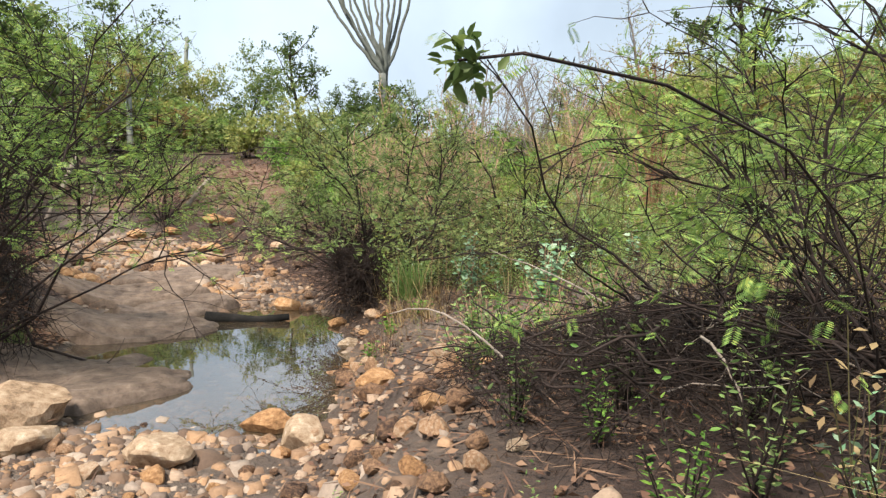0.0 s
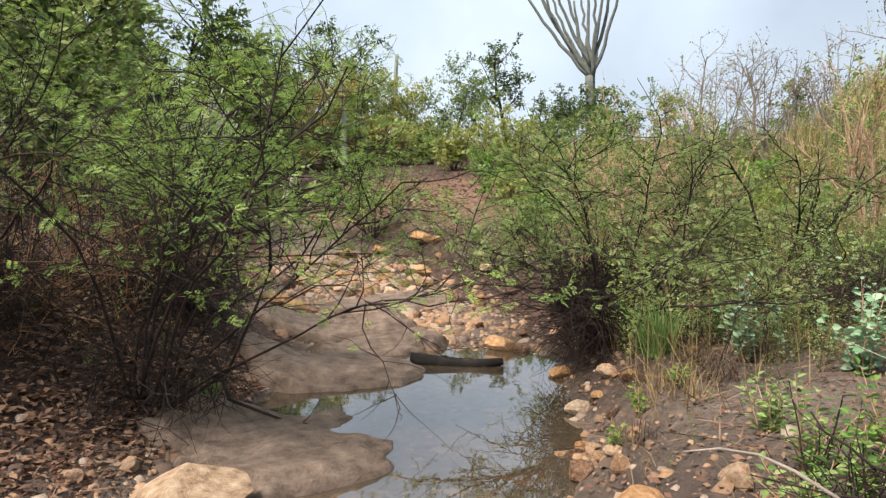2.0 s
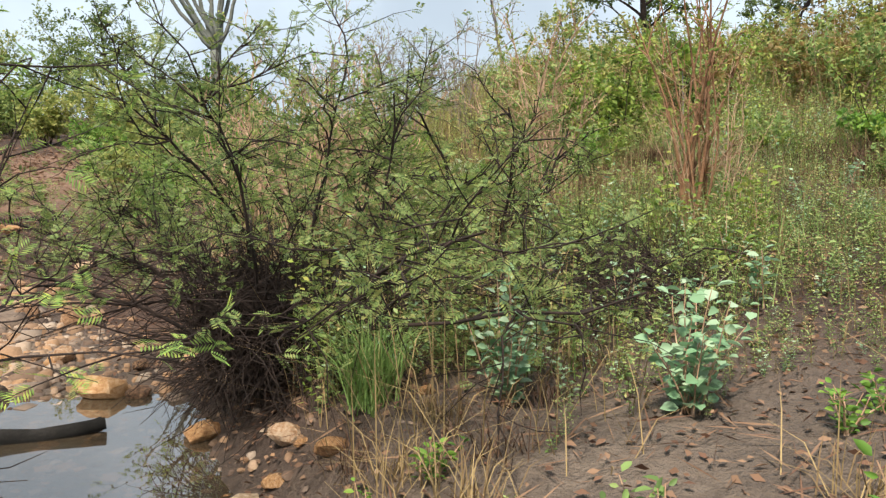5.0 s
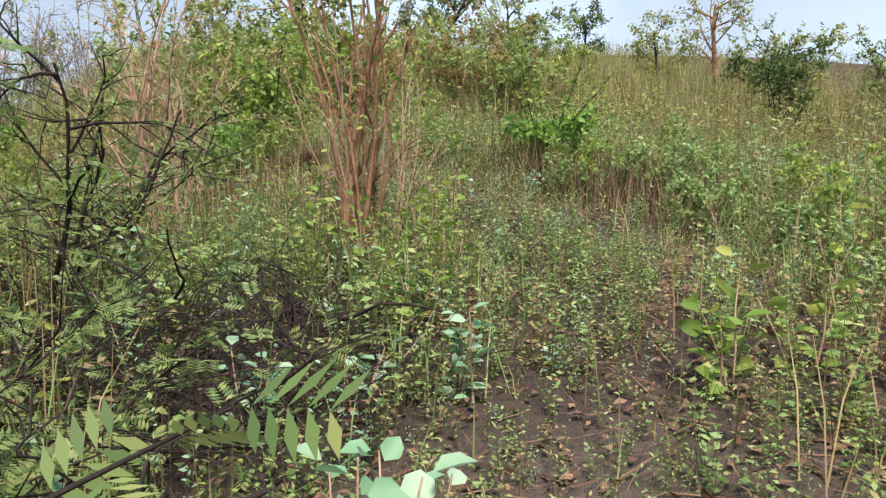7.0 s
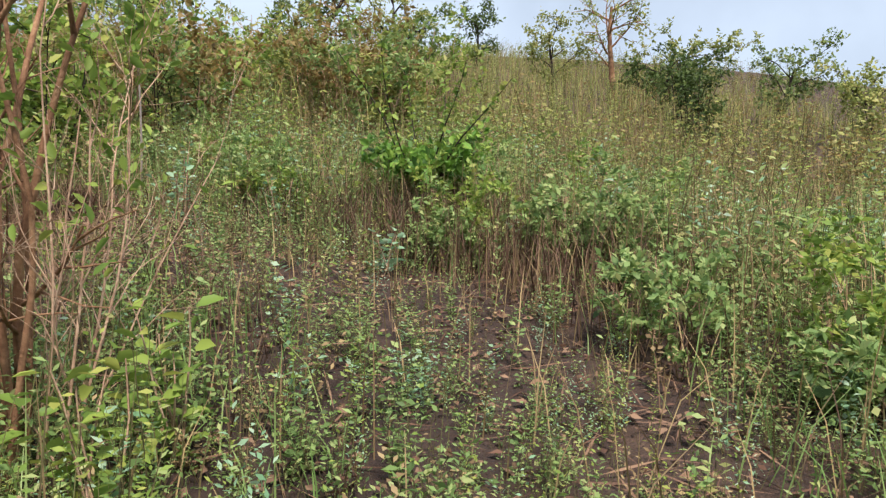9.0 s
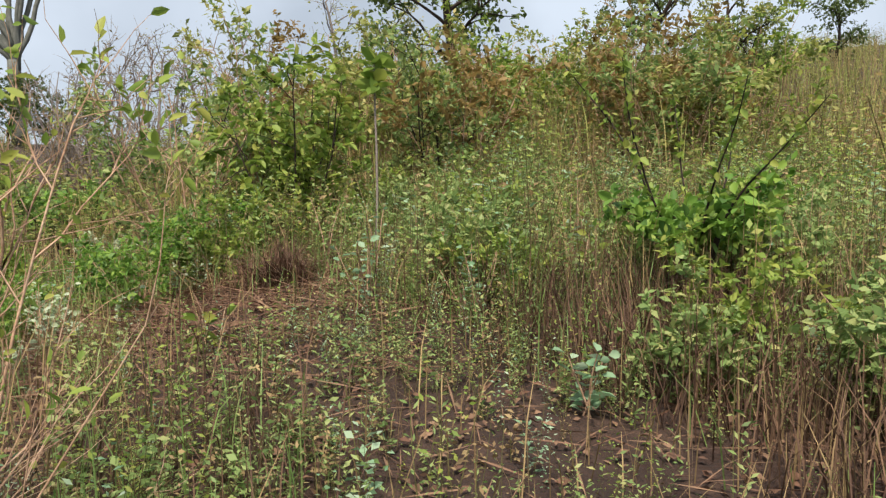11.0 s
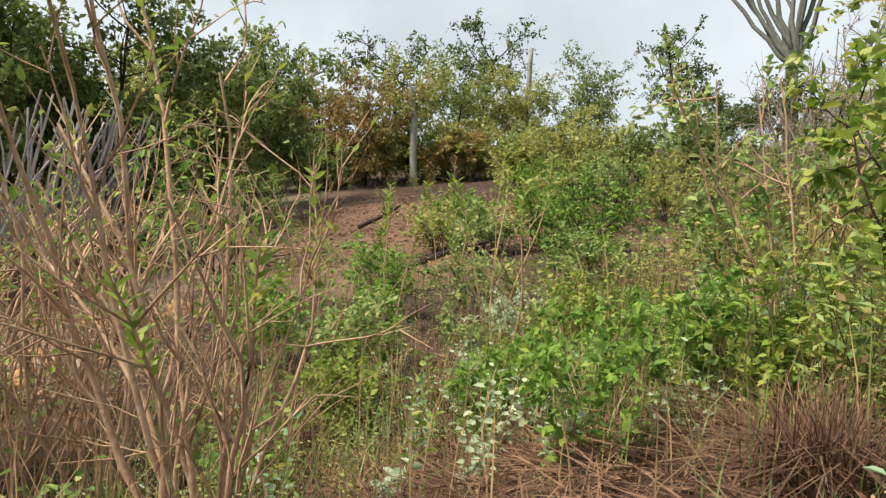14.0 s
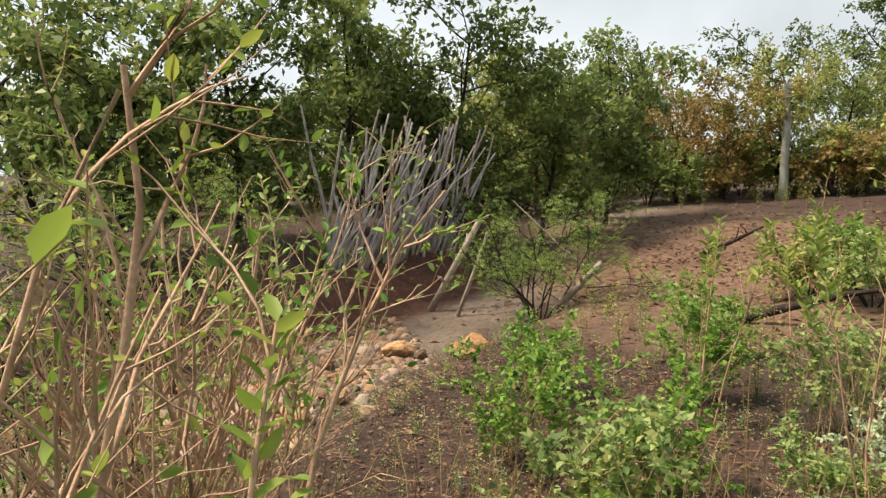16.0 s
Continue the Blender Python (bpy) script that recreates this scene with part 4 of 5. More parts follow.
def forked_bush(x, y, seed, label):
    """A dark leafy clump on one stem, with upright leafy shoots above it."""
    rng = np.random.default_rng(seed)
    ob = thing("forked_bush", x, y, gz(x, y) - 0.02, label, "shrub", "leafy bushes")
    b = Buf()
    tube(b, curve(rng, (0, 0, 0), (0.1, 0, 1), 0.75, 5, 0.08), 0.02, 0.016, 6)
    part("stem", b, BARK_DARK_SHADED, ob)
    dark, light = Buf(), Buf()
    for i in range(9):
        a = i * 2.4
        q = curve(rng, (0.05, 0, 0.6 + 0.15 * rng.random()), (math.cos(a), math.sin(a), 0.15), 0.45 + 0.35 * rng.random(), 6, 0.15)
        b = Buf()
        tube(b, q, 0.01, 0.004, 4)
        part("branch", b, BARK_DARK_SHADED, ob)
        p, w = along(q, rng.random(110))
        leaves(dark, p + rng.normal(0, 0.05, p.shape), rng.normal(0, 0.8, p.shape), 0.06 + 0.05 * rng.random(110), 0.65, "oval", rng)
    for i in range(6):
        a = i * 1.05 + rng.random() * 0.5
        q = curve(rng, (0.2 * math.cos(a), 0.2 * math.sin(a), 0.68), (0.5 * math.cos(a), 0.5 * math.sin(a), 1), 0.85 + 0.5 * rng.random(), 7, 0.07)
        b = Buf()
        tube(b, q, 0.009, 0.003, 4)
        part("shoot", b, BARK_DARK_SHADED, ob)
        p, w = along(q, np.linspace(0.1, 1, 40))
        leaves(light, p, rng.normal(0, 0.6, p.shape) + (0, 0, 0.3), 0.045 + 0.04 * rng.random(40), 0.6, "oval", rng)
    part("foliage", dark, BUSH_GREEN, ob, "dark green dense foliage")
    part("shoot_foliage", light, YELLOW_GREEN, ob, "yellow-green young leaves")


forked_bush(5.45, 13.6, 42, "forked bush with a dark leafy clump and upright yellow-green shoots")


def sapling(x, y, seed, height, label):
    rng = np.random.default_rng(seed)
    ob = thing("sapling", x, y, gz(x, y) - 0.02, label, "young tree", "saplings")
    b, l = Buf(), Buf()
    pts = curve(rng, (0, 0, 0), (0.02, 0, 1), height, 9, 0.02, 0.03)
    tube(b, pts, 0.014, 0.008, 7)
    part("trunk", b, BARK_GREY, ob)
    p, w = along(pts, np.linspace(0.8, 1, 30))
    ang = np.arange(30) * 2.4
    leaves(l, p + 0.02 * w, np.stack([np.cos(ang), np.sin(ang), rng.normal(0.1, 0.5, 30)], -1), 0.12 + 0.12 * rng.random(30), 0.6, "oval", rng)
    part("leaves", l, YELLOW_GREEN, ob, "bunch of large drooping leaves")


sapling(3.6, 16.05, 51, 1.85, "slender grey sapling with leaves only at its top")
leafy_bush(2.75, 17.0, 52, "climber-covered bush with bright yellow-green leaves", 2.0, 9, 0.45, (6, 4), (0.6, 0.3), 0.1, 0.6, YELLOW_GREEN)
leafy_bush(1.5, 18.0, 53, "tall brownish leafy bush", 2.4, 10, 0.5, (6, 4), (0.7, 0.3), 0.08, 0.5, WEED, BARK_TAN)
leafy_bush(4.6, 18.5, 54, "tall leafy bush on the slope", 2.3, 10, 0.6, (6, 4), (0.7, 0.35), 0.09, 0.5, WEED, BARK_DARK_SHADED)

dry_shrub(1.0, 13.7, 60, "thick pale pink-brown stems forking into leafy shoots", 14, 2.7, 0.22, (5, 4), (0.7, 0.36), 0.017, BARK_TAN, YELLOW_GREEN, 0.35, 0.05, "bare-stemmed thicket", tips=4, crook=0.12)
for i, (x, y, h, s) in enumerate(((-1.3, 13.95, 2.7, 11), (-1.75, 13.5, 2.9, 13), (-2.3, 14.1, 2.8, 11), (-2.8, 13.2, 2.7, 9), (-2.0, 12.5, 2.7, 8), (-3.4, 13.8, 2.6, 8))):
    dry_shrub(x, y, 61 + i, "tangled shrub of bare pink-brown stems with green shoots", s, h, 0.2, (5, 4), (0.7, 0.36), 0.0165, BARK_TAN, (BUSH_GREEN, YELLOW_GREEN, WEED)[i % 3], 0.5, 0.06, "bare-stemmed thicket", tips=2, crook=0.13)
for i, (x, y, h) in enumerate(((-1.6, 18.0, 2.3), (-2.6, 19.0, 2.4), (-3.8, 18.2, 2.2), (-4.6, 20.0, 2.4))):
    dry_shrub(x, y, 260 + i, "young bare-stemmed shrub with leafy shoot tips", 3, h, 0.3, (3, 2), (0.7, 0.3), 0.013, BARK_TAN, YELLOW_GREEN, 0.2, 0.07, "leafy-tipped shrubs", tips=3)

for i, (x, y, h, n) in enumerate(((0.97, 15.3, 0.6, 9), (0.74, 15.95, 0.55, 10), (-0.66, 16.9, 0.55, 14), (1.84, 15.75, 0.32, 4), (1.3, 14.9, 0.32, 5), (1.05, 14.6, 0.25, 4), (-0.3, 16.4, 0.45, 10), (1.6, 15.2, 0.3, 4))):
    leafy_plant(x, y, 70 + i, "small pale grey-green plant among dry litter", h, n, 15, 0.065, 0.7, PALE, group="pale plants", lean=0.3 + 0.05 * n)
for i, (x, y, h) in enumerate(((-2.6, 17.0, 1.1), (-1.9, 16.2, 1.0), (-3.8, 16.4, 1.0), (-1.2, 15.7, 0.6), (-4.6, 18.6, 1.2), (-3.2, 19.3, 1.1), (-5.6, 17.2, 0.9), (-0.6, 18.2, 0.7), (-6.2, 19.8, 1.1), (-2.2, 20.6, 1.2))):
    leafy_bush(x, y, 80 + i, "bright green leafy bush on the creek bank", h, 10, 0.55, (5, 4), (0.4, 0.2), 0.065, 0.6, (BUSH_GREEN, WEED, BUSH_GREEN, YELLOW_GREEN)[i % 4], BARK_TAN, 0.008, shape="blade")
leafy_bush(-3.3, 21.9, 90, "low dark green spreading bush", 1.0, 12, 1.4, (5, 4), (0.6, 0.3), 0.09, 0.35, BUSH_GREEN, BARK_DARK_SHADED)
for i, (x, y, h) in enumerate(((-6.5, 24.5, 1.3), (-8.5, 23.2, 1.2), (-7.2, 23.4, 1.1), (-9.8, 25.0, 1.2), (-9.0, 27.0, 1.5), (-8.5, 30.0, 1.8), (-13.0, 31.5, 1.6), (-4.0, 27.0, 1.5), (-2.4, 24.2, 1.1), (-1.2, 22.4, 1.2), (-6.0, 28.5, 1.6), (-10.5, 31.0, 1.7), (-2.0, 30.0, 1.8))):
    leafy_bush(x, y, 700 + i, "low green bush beside the clearing", h, 11, 1.0, (5, 4), (0.6, 0.3), 0.11, 0.5, (BUSH_GREEN, SCRUB, WEED)[i % 3], BARK_DARK_SHADED, 0.012, group="low bushes", shape="blade")
leafy_bush(-5.0, 24.0, 91, "rounded green bush at the edge of the clearing", 1.6, 12, 1.0, (5, 4), (0.8, 0.4), 0.1, 0.5, BUSH_GREEN, BARK_DARK_SHADED)


for i, (x, y, h) in enumerate(((1.15, 3.25, 0.5), (0.75, 3.55, 0.4), (1.75, 2.75, 0.6), (1.45, 2.55, 0.45), (2.05, 2.3, 0.5), (0.55, 4.6, 0.5), (0.35, 5.3, 0.5), (1.3, 3.8, 0.7), (1.9, 3.6, 0.8))):
    leafy_plant(x, y, 820 + i, "sparse dark green herb growing through dead branches", h, 8, 18, 0.042, 0.42, (BUSH_GREEN, TREE_DARK, WEED)[i % 3], BARK_DARK_SHADED, group="herbs in the brush", lean=0.7)

for i, (x, y, h) in enumerate(((0.3, 5.5, 0.5), (0.55, 5.1, 0.45), (0.1, 6.1, 0.35), (0.75, 5.7, 0.55), (0.9, 5.2, 0.6), (1.2, 5.9, 0.6), (0.35, 4.7, 0.4))):
    leafy_plant(x, y, 880 + i, "sprawling green herb on the creek bank", h, 10, 18, 0.06, 0.5, (WEED, BUSH_GREEN)[i % 2], BARK_TAN, group="herbs on the creek bank", lean=0.8)

for i, (x, y, h) in enumerate(((0.2, 14.2, 0.6), (-0.1, 13.5, 0.7), (-0.4, 14.5, 0.6), (-0.9, 14.6, 0.7), (0.3, 13.2, 0.5), (-0.7, 13.3, 0.8), (-1.3, 14.5, 0.7))):
    leafy_plant(x, y, 850 + i, "bright green round-leaved herb at the foot of the thicket", h, 5, 13, 0.085, 0.75, (BUSH_GREEN, WEED)[i % 2], BARK_TAN, group="herbs under the thicket", lean=0.6)

# herbs among the litter, and taller ones on the slope
herbs = np.random.default_rng(720)
for i in range(64):
    if i < 26:
        x, y = herbs.uniform(-2.4, 0.6), herbs.uniform(14.2, 16.6)
    elif i < 38:
        x, y = herbs.uniform(-1.4, 1.4), herbs.uniform(17.2, 19.6)
    else:
        x, y = herbs.uniform(2.6, 8.0), herbs.uniform(10.8, 16.5)
    if float(trail(x, y)) < 0.75 or math.hypot(x - 2.6, y - 15.4) < 0.5:
        continue
    k = i % 4
    leafy_plant(x, y, 730 + i, ("bright green leafy herb among dry stalks", "slender green herb with many small leaves", "yellow-green herb with broad leaves", "blue-green herb among dead weeds")[k], 0.4 + 0.4 * herbs.random(), 3 + i % 3, (14, 22, 10, 14)[k], (0.06, 0.045, 0.085, 0.06)[k], (0.6, 0.45, 0.6, 0.7)[k], (BUSH_GREEN, WEED, YELLOW_GREEN, BLUE_GREEN)[k], BARK_TAN, group="herbs among the litter", lean=0.5)


# the stake fence across the creek
def stake_fence():
    rng = np.random.default_rng(100)
    ox, oy = -15.2, 15.4
    ob = thing("stake_fence", ox, oy, gz(ox, oy), "old fence of close grey leaning stakes", "fence")
    for i in range(78):
        t = i / 77
        x, y = -3.3 * t + rng.normal(0, 0.14), 3.9 * t + rng.normal(0, 0.14)
        z = gz(x + ox, y + oy) - gz(ox, oy)
        b = Buf()
        h = (3.0 + 1.1 * rng.random()) * (0.55 if rng.random() < 0.2 else 1)
        tube(b, curve(rng, (x, y, z - 0.15), (0.05 + rng.normal(0, 0.12), 0.24 + rng.normal(0, 0.15), 1), h, 6, 0.09), 0.032 + 0.028 * rng.random(), 0.022, 6, 0, True)
        part("stake", b, FENCE_WOOD, ob)


stake_fence()


def dead_limb(x, y, pts, r0, r1, label, mat=DEAD_WOOD, seed=0):
    rng = np.random.default_rng(seed)
    ob = thing("dead_branch", x, y, gz(x, y), label, "branch", "fallen branches")
    b = Buf()
    tube(b, pts, r0, r1, 7, 0.05, True)
    part("limb", b, mat, ob)
    for i in range(3):
        b = Buf()
        p, d = along(np.asarray(pts, float), np.array([0.35 + 0.2 * i]))
        tube(b, curve(rng, p[0], d[0] + rng.normal(0, 0.6, 3) + (0, 0, 0.4), 0.35, 4, 0.15), r1 * 0.7, r1 * 0.3, 5, 0, True)
        part("twig", b, mat, ob)


dead_limb(-6.75, 21.85, [(-0.7, -0.6, 0), (-0.2, -0.2, 0.25), (0.3, 0.3, 0.5), (0.6, 0.6, 0.6)], 0.08, 0.03, "dark dead limb leaning out of the ground", BARK_DARK_SHADED, 1)
dead_limb(10.2, 15.5, [(-0.7, -0.2, 0.08), (0, 0, 0.15), (0.5, 0.15, 0.2), (0.8, 0.2, 0.28)], 0.07, 0.05, "fallen red-brown log among dry weeds", BARK_RED, 2)
dead_limb(-14.2, 18.0, [(-0.1, -0.1, 0.0), (0.1, 0.35, 0.95), (0.25, 0.95, 2.15)], 0.085, 0.07, "pale broken pole leaning against the eroded bank", DEAD_WOOD, 3)
dead_limb(-13.2, 18.4, [(-0.1, -0.1, 0.0), (0.0, 0.2, 0.9), (0.1, 0.5, 1.9)], 0.05, 0.035, "thin pale pole leaning over the eroded bank", DEAD_WOOD, 6)
dead_limb(-10.7, 19.9, [(-0.12, -0.2, 0.0), (0.05, 0.1, 0.4), (0.25, 0.45, 0.85)], 0.075, 0.055, "pale broken stake in the ground", DEAD_WOOD, 4)
dead_limb(-13.6, 21.6, [(0.2, 0.4, 0.0), (-0.3, -0.6, 0.9), (-0.8, -1.7, 2.0)], 0.03, 0.015, "long thin grey branch leaning beside the clearing", DEAD_WOOD, 7)
dead_limb(-13.4, 25.2, [(-0.4, -0.5, 0.05), (0, 0, 0.35), (0.35, 0.6, 0.75)], 0.07, 0.03, "dark dead limb on the clearing", BARK_DARK_SHADED, 8)
dead_limb(-4.6, 6.3, [(-0.2, 0.1, 0.5), (0.1, -0.05, 0.2), (0.6, 0.1, 0.03), (1.3, 0.35, -0.08)], 0.02, 0.008, "thin bent branch reaching down to the water", BARK_DARK_SHADED, 5)


# columnar and branching cacti
def cactus(x, y, height, label, seed, r):
    rng = np.random.default_rng(seed)
    ob = thing("column_cactus", x, y, gz(x, y) - 0.1, label, "cactus", "cacti")
    b = Buf()
    tube(b, curve(rng, (0, 0, 0), (0.02, 0, 1), height, 8, 0.03, 0.02), r, r * 0.6, 12, 0.15, True)
    part("trunk", b, CACTUS_PALE, ob)


def candelabra(x, y, fork, label, seed):
    """A short thick trunk that breaks into a leaning fan of long grey arms."""
    rng = np.random.default_rng(seed)
    ob = thing("candelabra_cactus", x, y, gz(x, y) - 0.1, label, "cactus", "cacti")
    b = Buf()
    tube(b, curve(rng, (0, 0, 0), (0, 0, 1), fork, 6, 0.03), 0.45, 0.34, 12, 0.12, True)
    part("trunk", b, CACTUS, ob)
    for i in range(14):
        b = Buf()
        out = (-0.62 + 0.95 * ((i * 0.618) % 1)) if i > 2 else -0.72 + 0.1 * i
        top = 6.5 + 3 * rng.random()
        low = fork * (0.82 + 0.18 * rng.random()) + 0.7 * rng.random()
        q = [np.array([out * top * (s + 0.25 * s * (1 - s)) + 0.08 * rng.normal(), (i % 5 - 2) * 0.5 * s, low + top * s]) for s in np.linspace(0, 1, 10)]
        tube(b, q, 0.16, 0.08, 8, 0.15, True)
        part("arm", b, CACTUS, ob)


candelabra(-15.9, 58.4, max(1.5, 10.6 - gz(-15.9, 58.4)), "tall grey candelabra cactus on the skyline", 111)
cactus(-22.5, 33.8, 4.6, "single grey-green columnar cactus", 112, 0.17)
cactus(-27.2, 46.4, 7.0, "tall thin columnar cactus", 113, 0.2)

# trees and tall bushes of the skyline
for i, (x, y) in enumerate(((-15.2, 55.0), (-17.2, 55.5), (-13.4, 56.0), (-18.8, 55.5))):
    tree(x, y, 620 + i, "dark low bush below the tall cactus", 3.6 - 0.3 * i, 0.1, 2.2, 0.05, TREE_DARK, BARK_DARK_SHADED, 0.2, (5, 5), 8, name="hill_tree", group="bushes on the hilltop")
tree(6.2, 26.6, 121, "dark bushy tree on the slope", 5.6, 0.16, 2.1, 0.25, TREE_DARK, BARK_DARK_SHADED, 0.15, (6, 6), 10)
tree(13.4, 33.0, 122, "leaning tree with an open dark crown", 4.6, 0.16, 1.9, 0.45, TREE_DARK, BARK_DARK_SHADED, 0.14, (5, 5), 7, (0.35, 0))
tree(16.0, 31.0, 123, "bushy green tree on the slope", 3.8, 0.12, 1.6, 0.2, SCRUB, BARK_DARK_SHADED, 0.13, (6, 5), 9)
tree(23.4, 27.4, 124, "open tree with reddish bare twigs", 4.6, 0.14, 1.9, 0.35, SCRUB, BARK_RED, 0.14, (5, 5), 8, keep=0.6)
leafy_bush(16.0, 18.4, 125, "narrow dark bush among the weeds", 2.6, 9, 0.3, (6, 4), (0.6, 0.3), 0.1, 0.5, TREE_DARK, BARK_DARK_SHADED)
leafy_bush(24.0, 24.5, 126, "rounded grey bush on the hilltop", 3.2, 12, 0.9, (6, 5), (1.0, 0.5), 0.14, 0.5, SCRUB, BARK_GREY)
for i, (x, y, h) in enumerate(((-8, 60, 8), (-3, 46, 5.5), (4, 48, 6))):
    tree(x, y, 136 + i, "nearly bare tree with thin grey boughs", h, 0.12, 2.4, 0.3, SCRUB, BARK_GREY, 0.14, (5, 5), 9, keep=0.12)
for i, (x, y, h) in enumerate(((-1.2, 29.0, 4.2), (-3.0, 30.2, 4.6), (-4.4, 31.5, 4.0), (0.6, 30.5, 4.0))):
    leafy_bush(x, y, 660 + i, "tall shrub of bare grey-purple twigs", h, 12, 0.35, (6, 5), (1.1, 0.55), 0.09, 0.5, RUSTY, BARK_GREY, 0.03, 0.12, group="bare shrubs on the slope")
for i, (x, y) in enumerate(((-16, 34), (-19, 37), (-23, 36), (-14, 36), (-11, 35), (-25.5, 31), (-12.5, 33.2), (-8.5, 34))):
    leafy_bush(x, y, 680 + i, "rounded olive bush on the rise beyond the clearing", 2.0 + 0.25 * (i % 4), 11, 0.8, (5, 5), (0.9, 0.5), 0.18, 0.5, (SCRUB, MIMOSA_DARK, WEED)[i % 3], BARK_DARK_SHADED, 0.018, group="bushes at the clearing", shape="blade")
mounds = np.random.default_rng(79)
for i in range(74):
    if i < 20:
        x, y = mounds.uniform(-2.2, 2.2), mounds.uniform(16.0, 20.0)
    else:
        x, y = mounds.uniform(1.6, 9.0), mounds.uniform(9.2, 18)
    if float(trail(x, y)) < 0.8 or math.hypot(x - 2.7, y - 15.0) < 0.8 or math.hypot(x - 1.7, y - 10) < 1.1:
        continue
    leafy_bush(x, y, 900 + i, ("low mound of fine bright green leaves", "low mound of pale yellow-green leaves", "low mound of fine green leaves among straw")[i % 3], 0.4 + (0.3 if i < 20 else 0.55) * mounds.random(), 8, 0.6, (5, 4), (0.24, 0.13), 0.055, 0.5, (BUSH_GREEN, PALE if i < 20 and i % 2 else YELLOW_GREEN, WEED)[i % 3], BARK_TAN, 0.004, group="low green mounds", shape="blade")
tree(-23.3, 58.7, 127, "open-crowned tree with dark leaves", 8.5, 0.2, 3.2, 0.35, TREE_DARK, BARK_DARK_SHADED, 0.24, (6, 5), 9)
for i, (x, y, h, cr) in enumerate(((-40, 46, 9, 4.2), (-34, 49, 9.5, 4.0), (-47, 40, 9, 4.2), (-29, 24, 6.0, 3.0), (-26, 18, 6, 3.0), (-52, 34, 9, 4.2))):
    tree(x, y, 130 + i, "leafy green tree beyond the clearing", h, 0.2, cr, 0.25, TREE_DARK if i != 3 else SCRUB, BARK_DARK_SHADED, 0.26, (6, 6), 10)
for i in range(20):
    t = i / 19
    a = radians(38 + 66 * t)
    r = 37 + 3 * math.sin(7.3 * i) - 6 * t
    x, y = 2.1 - r * math.sin(a), 14.2 + r * math.cos(a)
    tree(x, y, 150 + i, "dense tall scrub bush beyond the clearing", 5.2 + 0.9 * math.sin(5 * i), 0.07, 2.5, 0.02, RUSTY if i in (5, 6) else (SCRUB if i % 3 else MIMOSA_DARK), BARK_DARK_SHADED, 0.155, (6, 7), 18, name="scrub_bush", group="scrub beyond the clearing")
for i, (x, y) in enumerate(((-20.0, 19.6), (-19.6, 16.6), (-17.6, 13.4), (-20.5, 23.0), (-14.6, 11.0), (-16.5, 9.0), (-22.5, 18), (-22, 26))):
    tree(x, y, 180 + i, "dense dark thicket tree behind the stake fence", (7.6, 7.2, 7.6, 6, 6, 6, 6, 6)[i], 0.1, (3.0, 2.8, 3.0, 2.5, 2.5, 2.5, 2.5, 2.5)[i], 0.1, TREE_DARK if i in (0, 2) else MIMOSA_DARK, BARK_DARK_SHADED, 0.21, (7, 7), 16, name="thicket_tree", group="thicket behind the fence")
for i, (a, r, h) in enumerate(((-8, 30, 3.4), (-24, 31, 3.0), (-33, 27, 2.6), (-44, 30, 2.8), (-52, 26, 2.4), (-60, 28, 2.6), (-66, 24, 2.2), (-38, 34, 3.6), (4, 33, 3.2), (14, 36, 3.6), (22, 40, 3.8), (30, 38, 3.2))):
    x, y = 1.5 - r * math.sin(radians(a)), 8 + r * math.cos(radians(a))
    tree(x, y, 600 + i, "small bushy tree on the hilltop", h, 0.08, 1.5, 0.1, (SCRUB, TREE_DARK, MIMOSA_DARK)[i % 3], BARK_DARK_SHADED, 0.14, (5, 5), 8, name="hill_tree", group="bushes on the hilltop")
rb = np.random.default_rng(78)
for i in range(24):
    a, r = radians(42 + 62 * (i + rb.random()) / 24), 30.5 + 4 * rb.random()
    leafy_bush(2.1 - r * math.sin(a), 14.2 + r * math.cos(a), 640 + i, "rounded olive bush at the foot of the scrub", 2.2 + 1.2 * rb.random(), 12, 0.8, (5, 5), (1.0, 0.5), 0.2, 0.55, (SCRUB, SCRUB, RUSTY, MIMOSA_DARK)[i % 4], BARK_DARK_SHADED, 0.02, group="bushes at the clearing", shape="blade")
rb = np.random.default_rng(77)
for i in range(30):
    x, y = rb.uniform(1.6, 10), rb.uniform(18.4, 26)
    leafy_bush(x, y, 230 + i, "tall weedy bush on the slope", 1.9 + 0.8 * rb.random(), 9, 0.6, (5, 4), (0.7, 0.35), 0.11, 0.5, (WEED, SCRUB, SCRUB, YELLOW_GREEN, RUSTY)[i % 5], BARK_TAN, 0.012, group="weedy bushes on the slope", shape="blade")


# ---- what covers the ground ----
def cover(x, y):
    """Where green weeds win over dead grass: 0 to 1, in patches of a metre or two."""
    return np.clip(0.5 + 0.9 * waves(0.75 * x + 3, 0.75 * y) + 0.35 * np.sin(2.9 * x + 1.3 * y) * np.sin(3.3 * y - 1.1 * x), 0, 1)


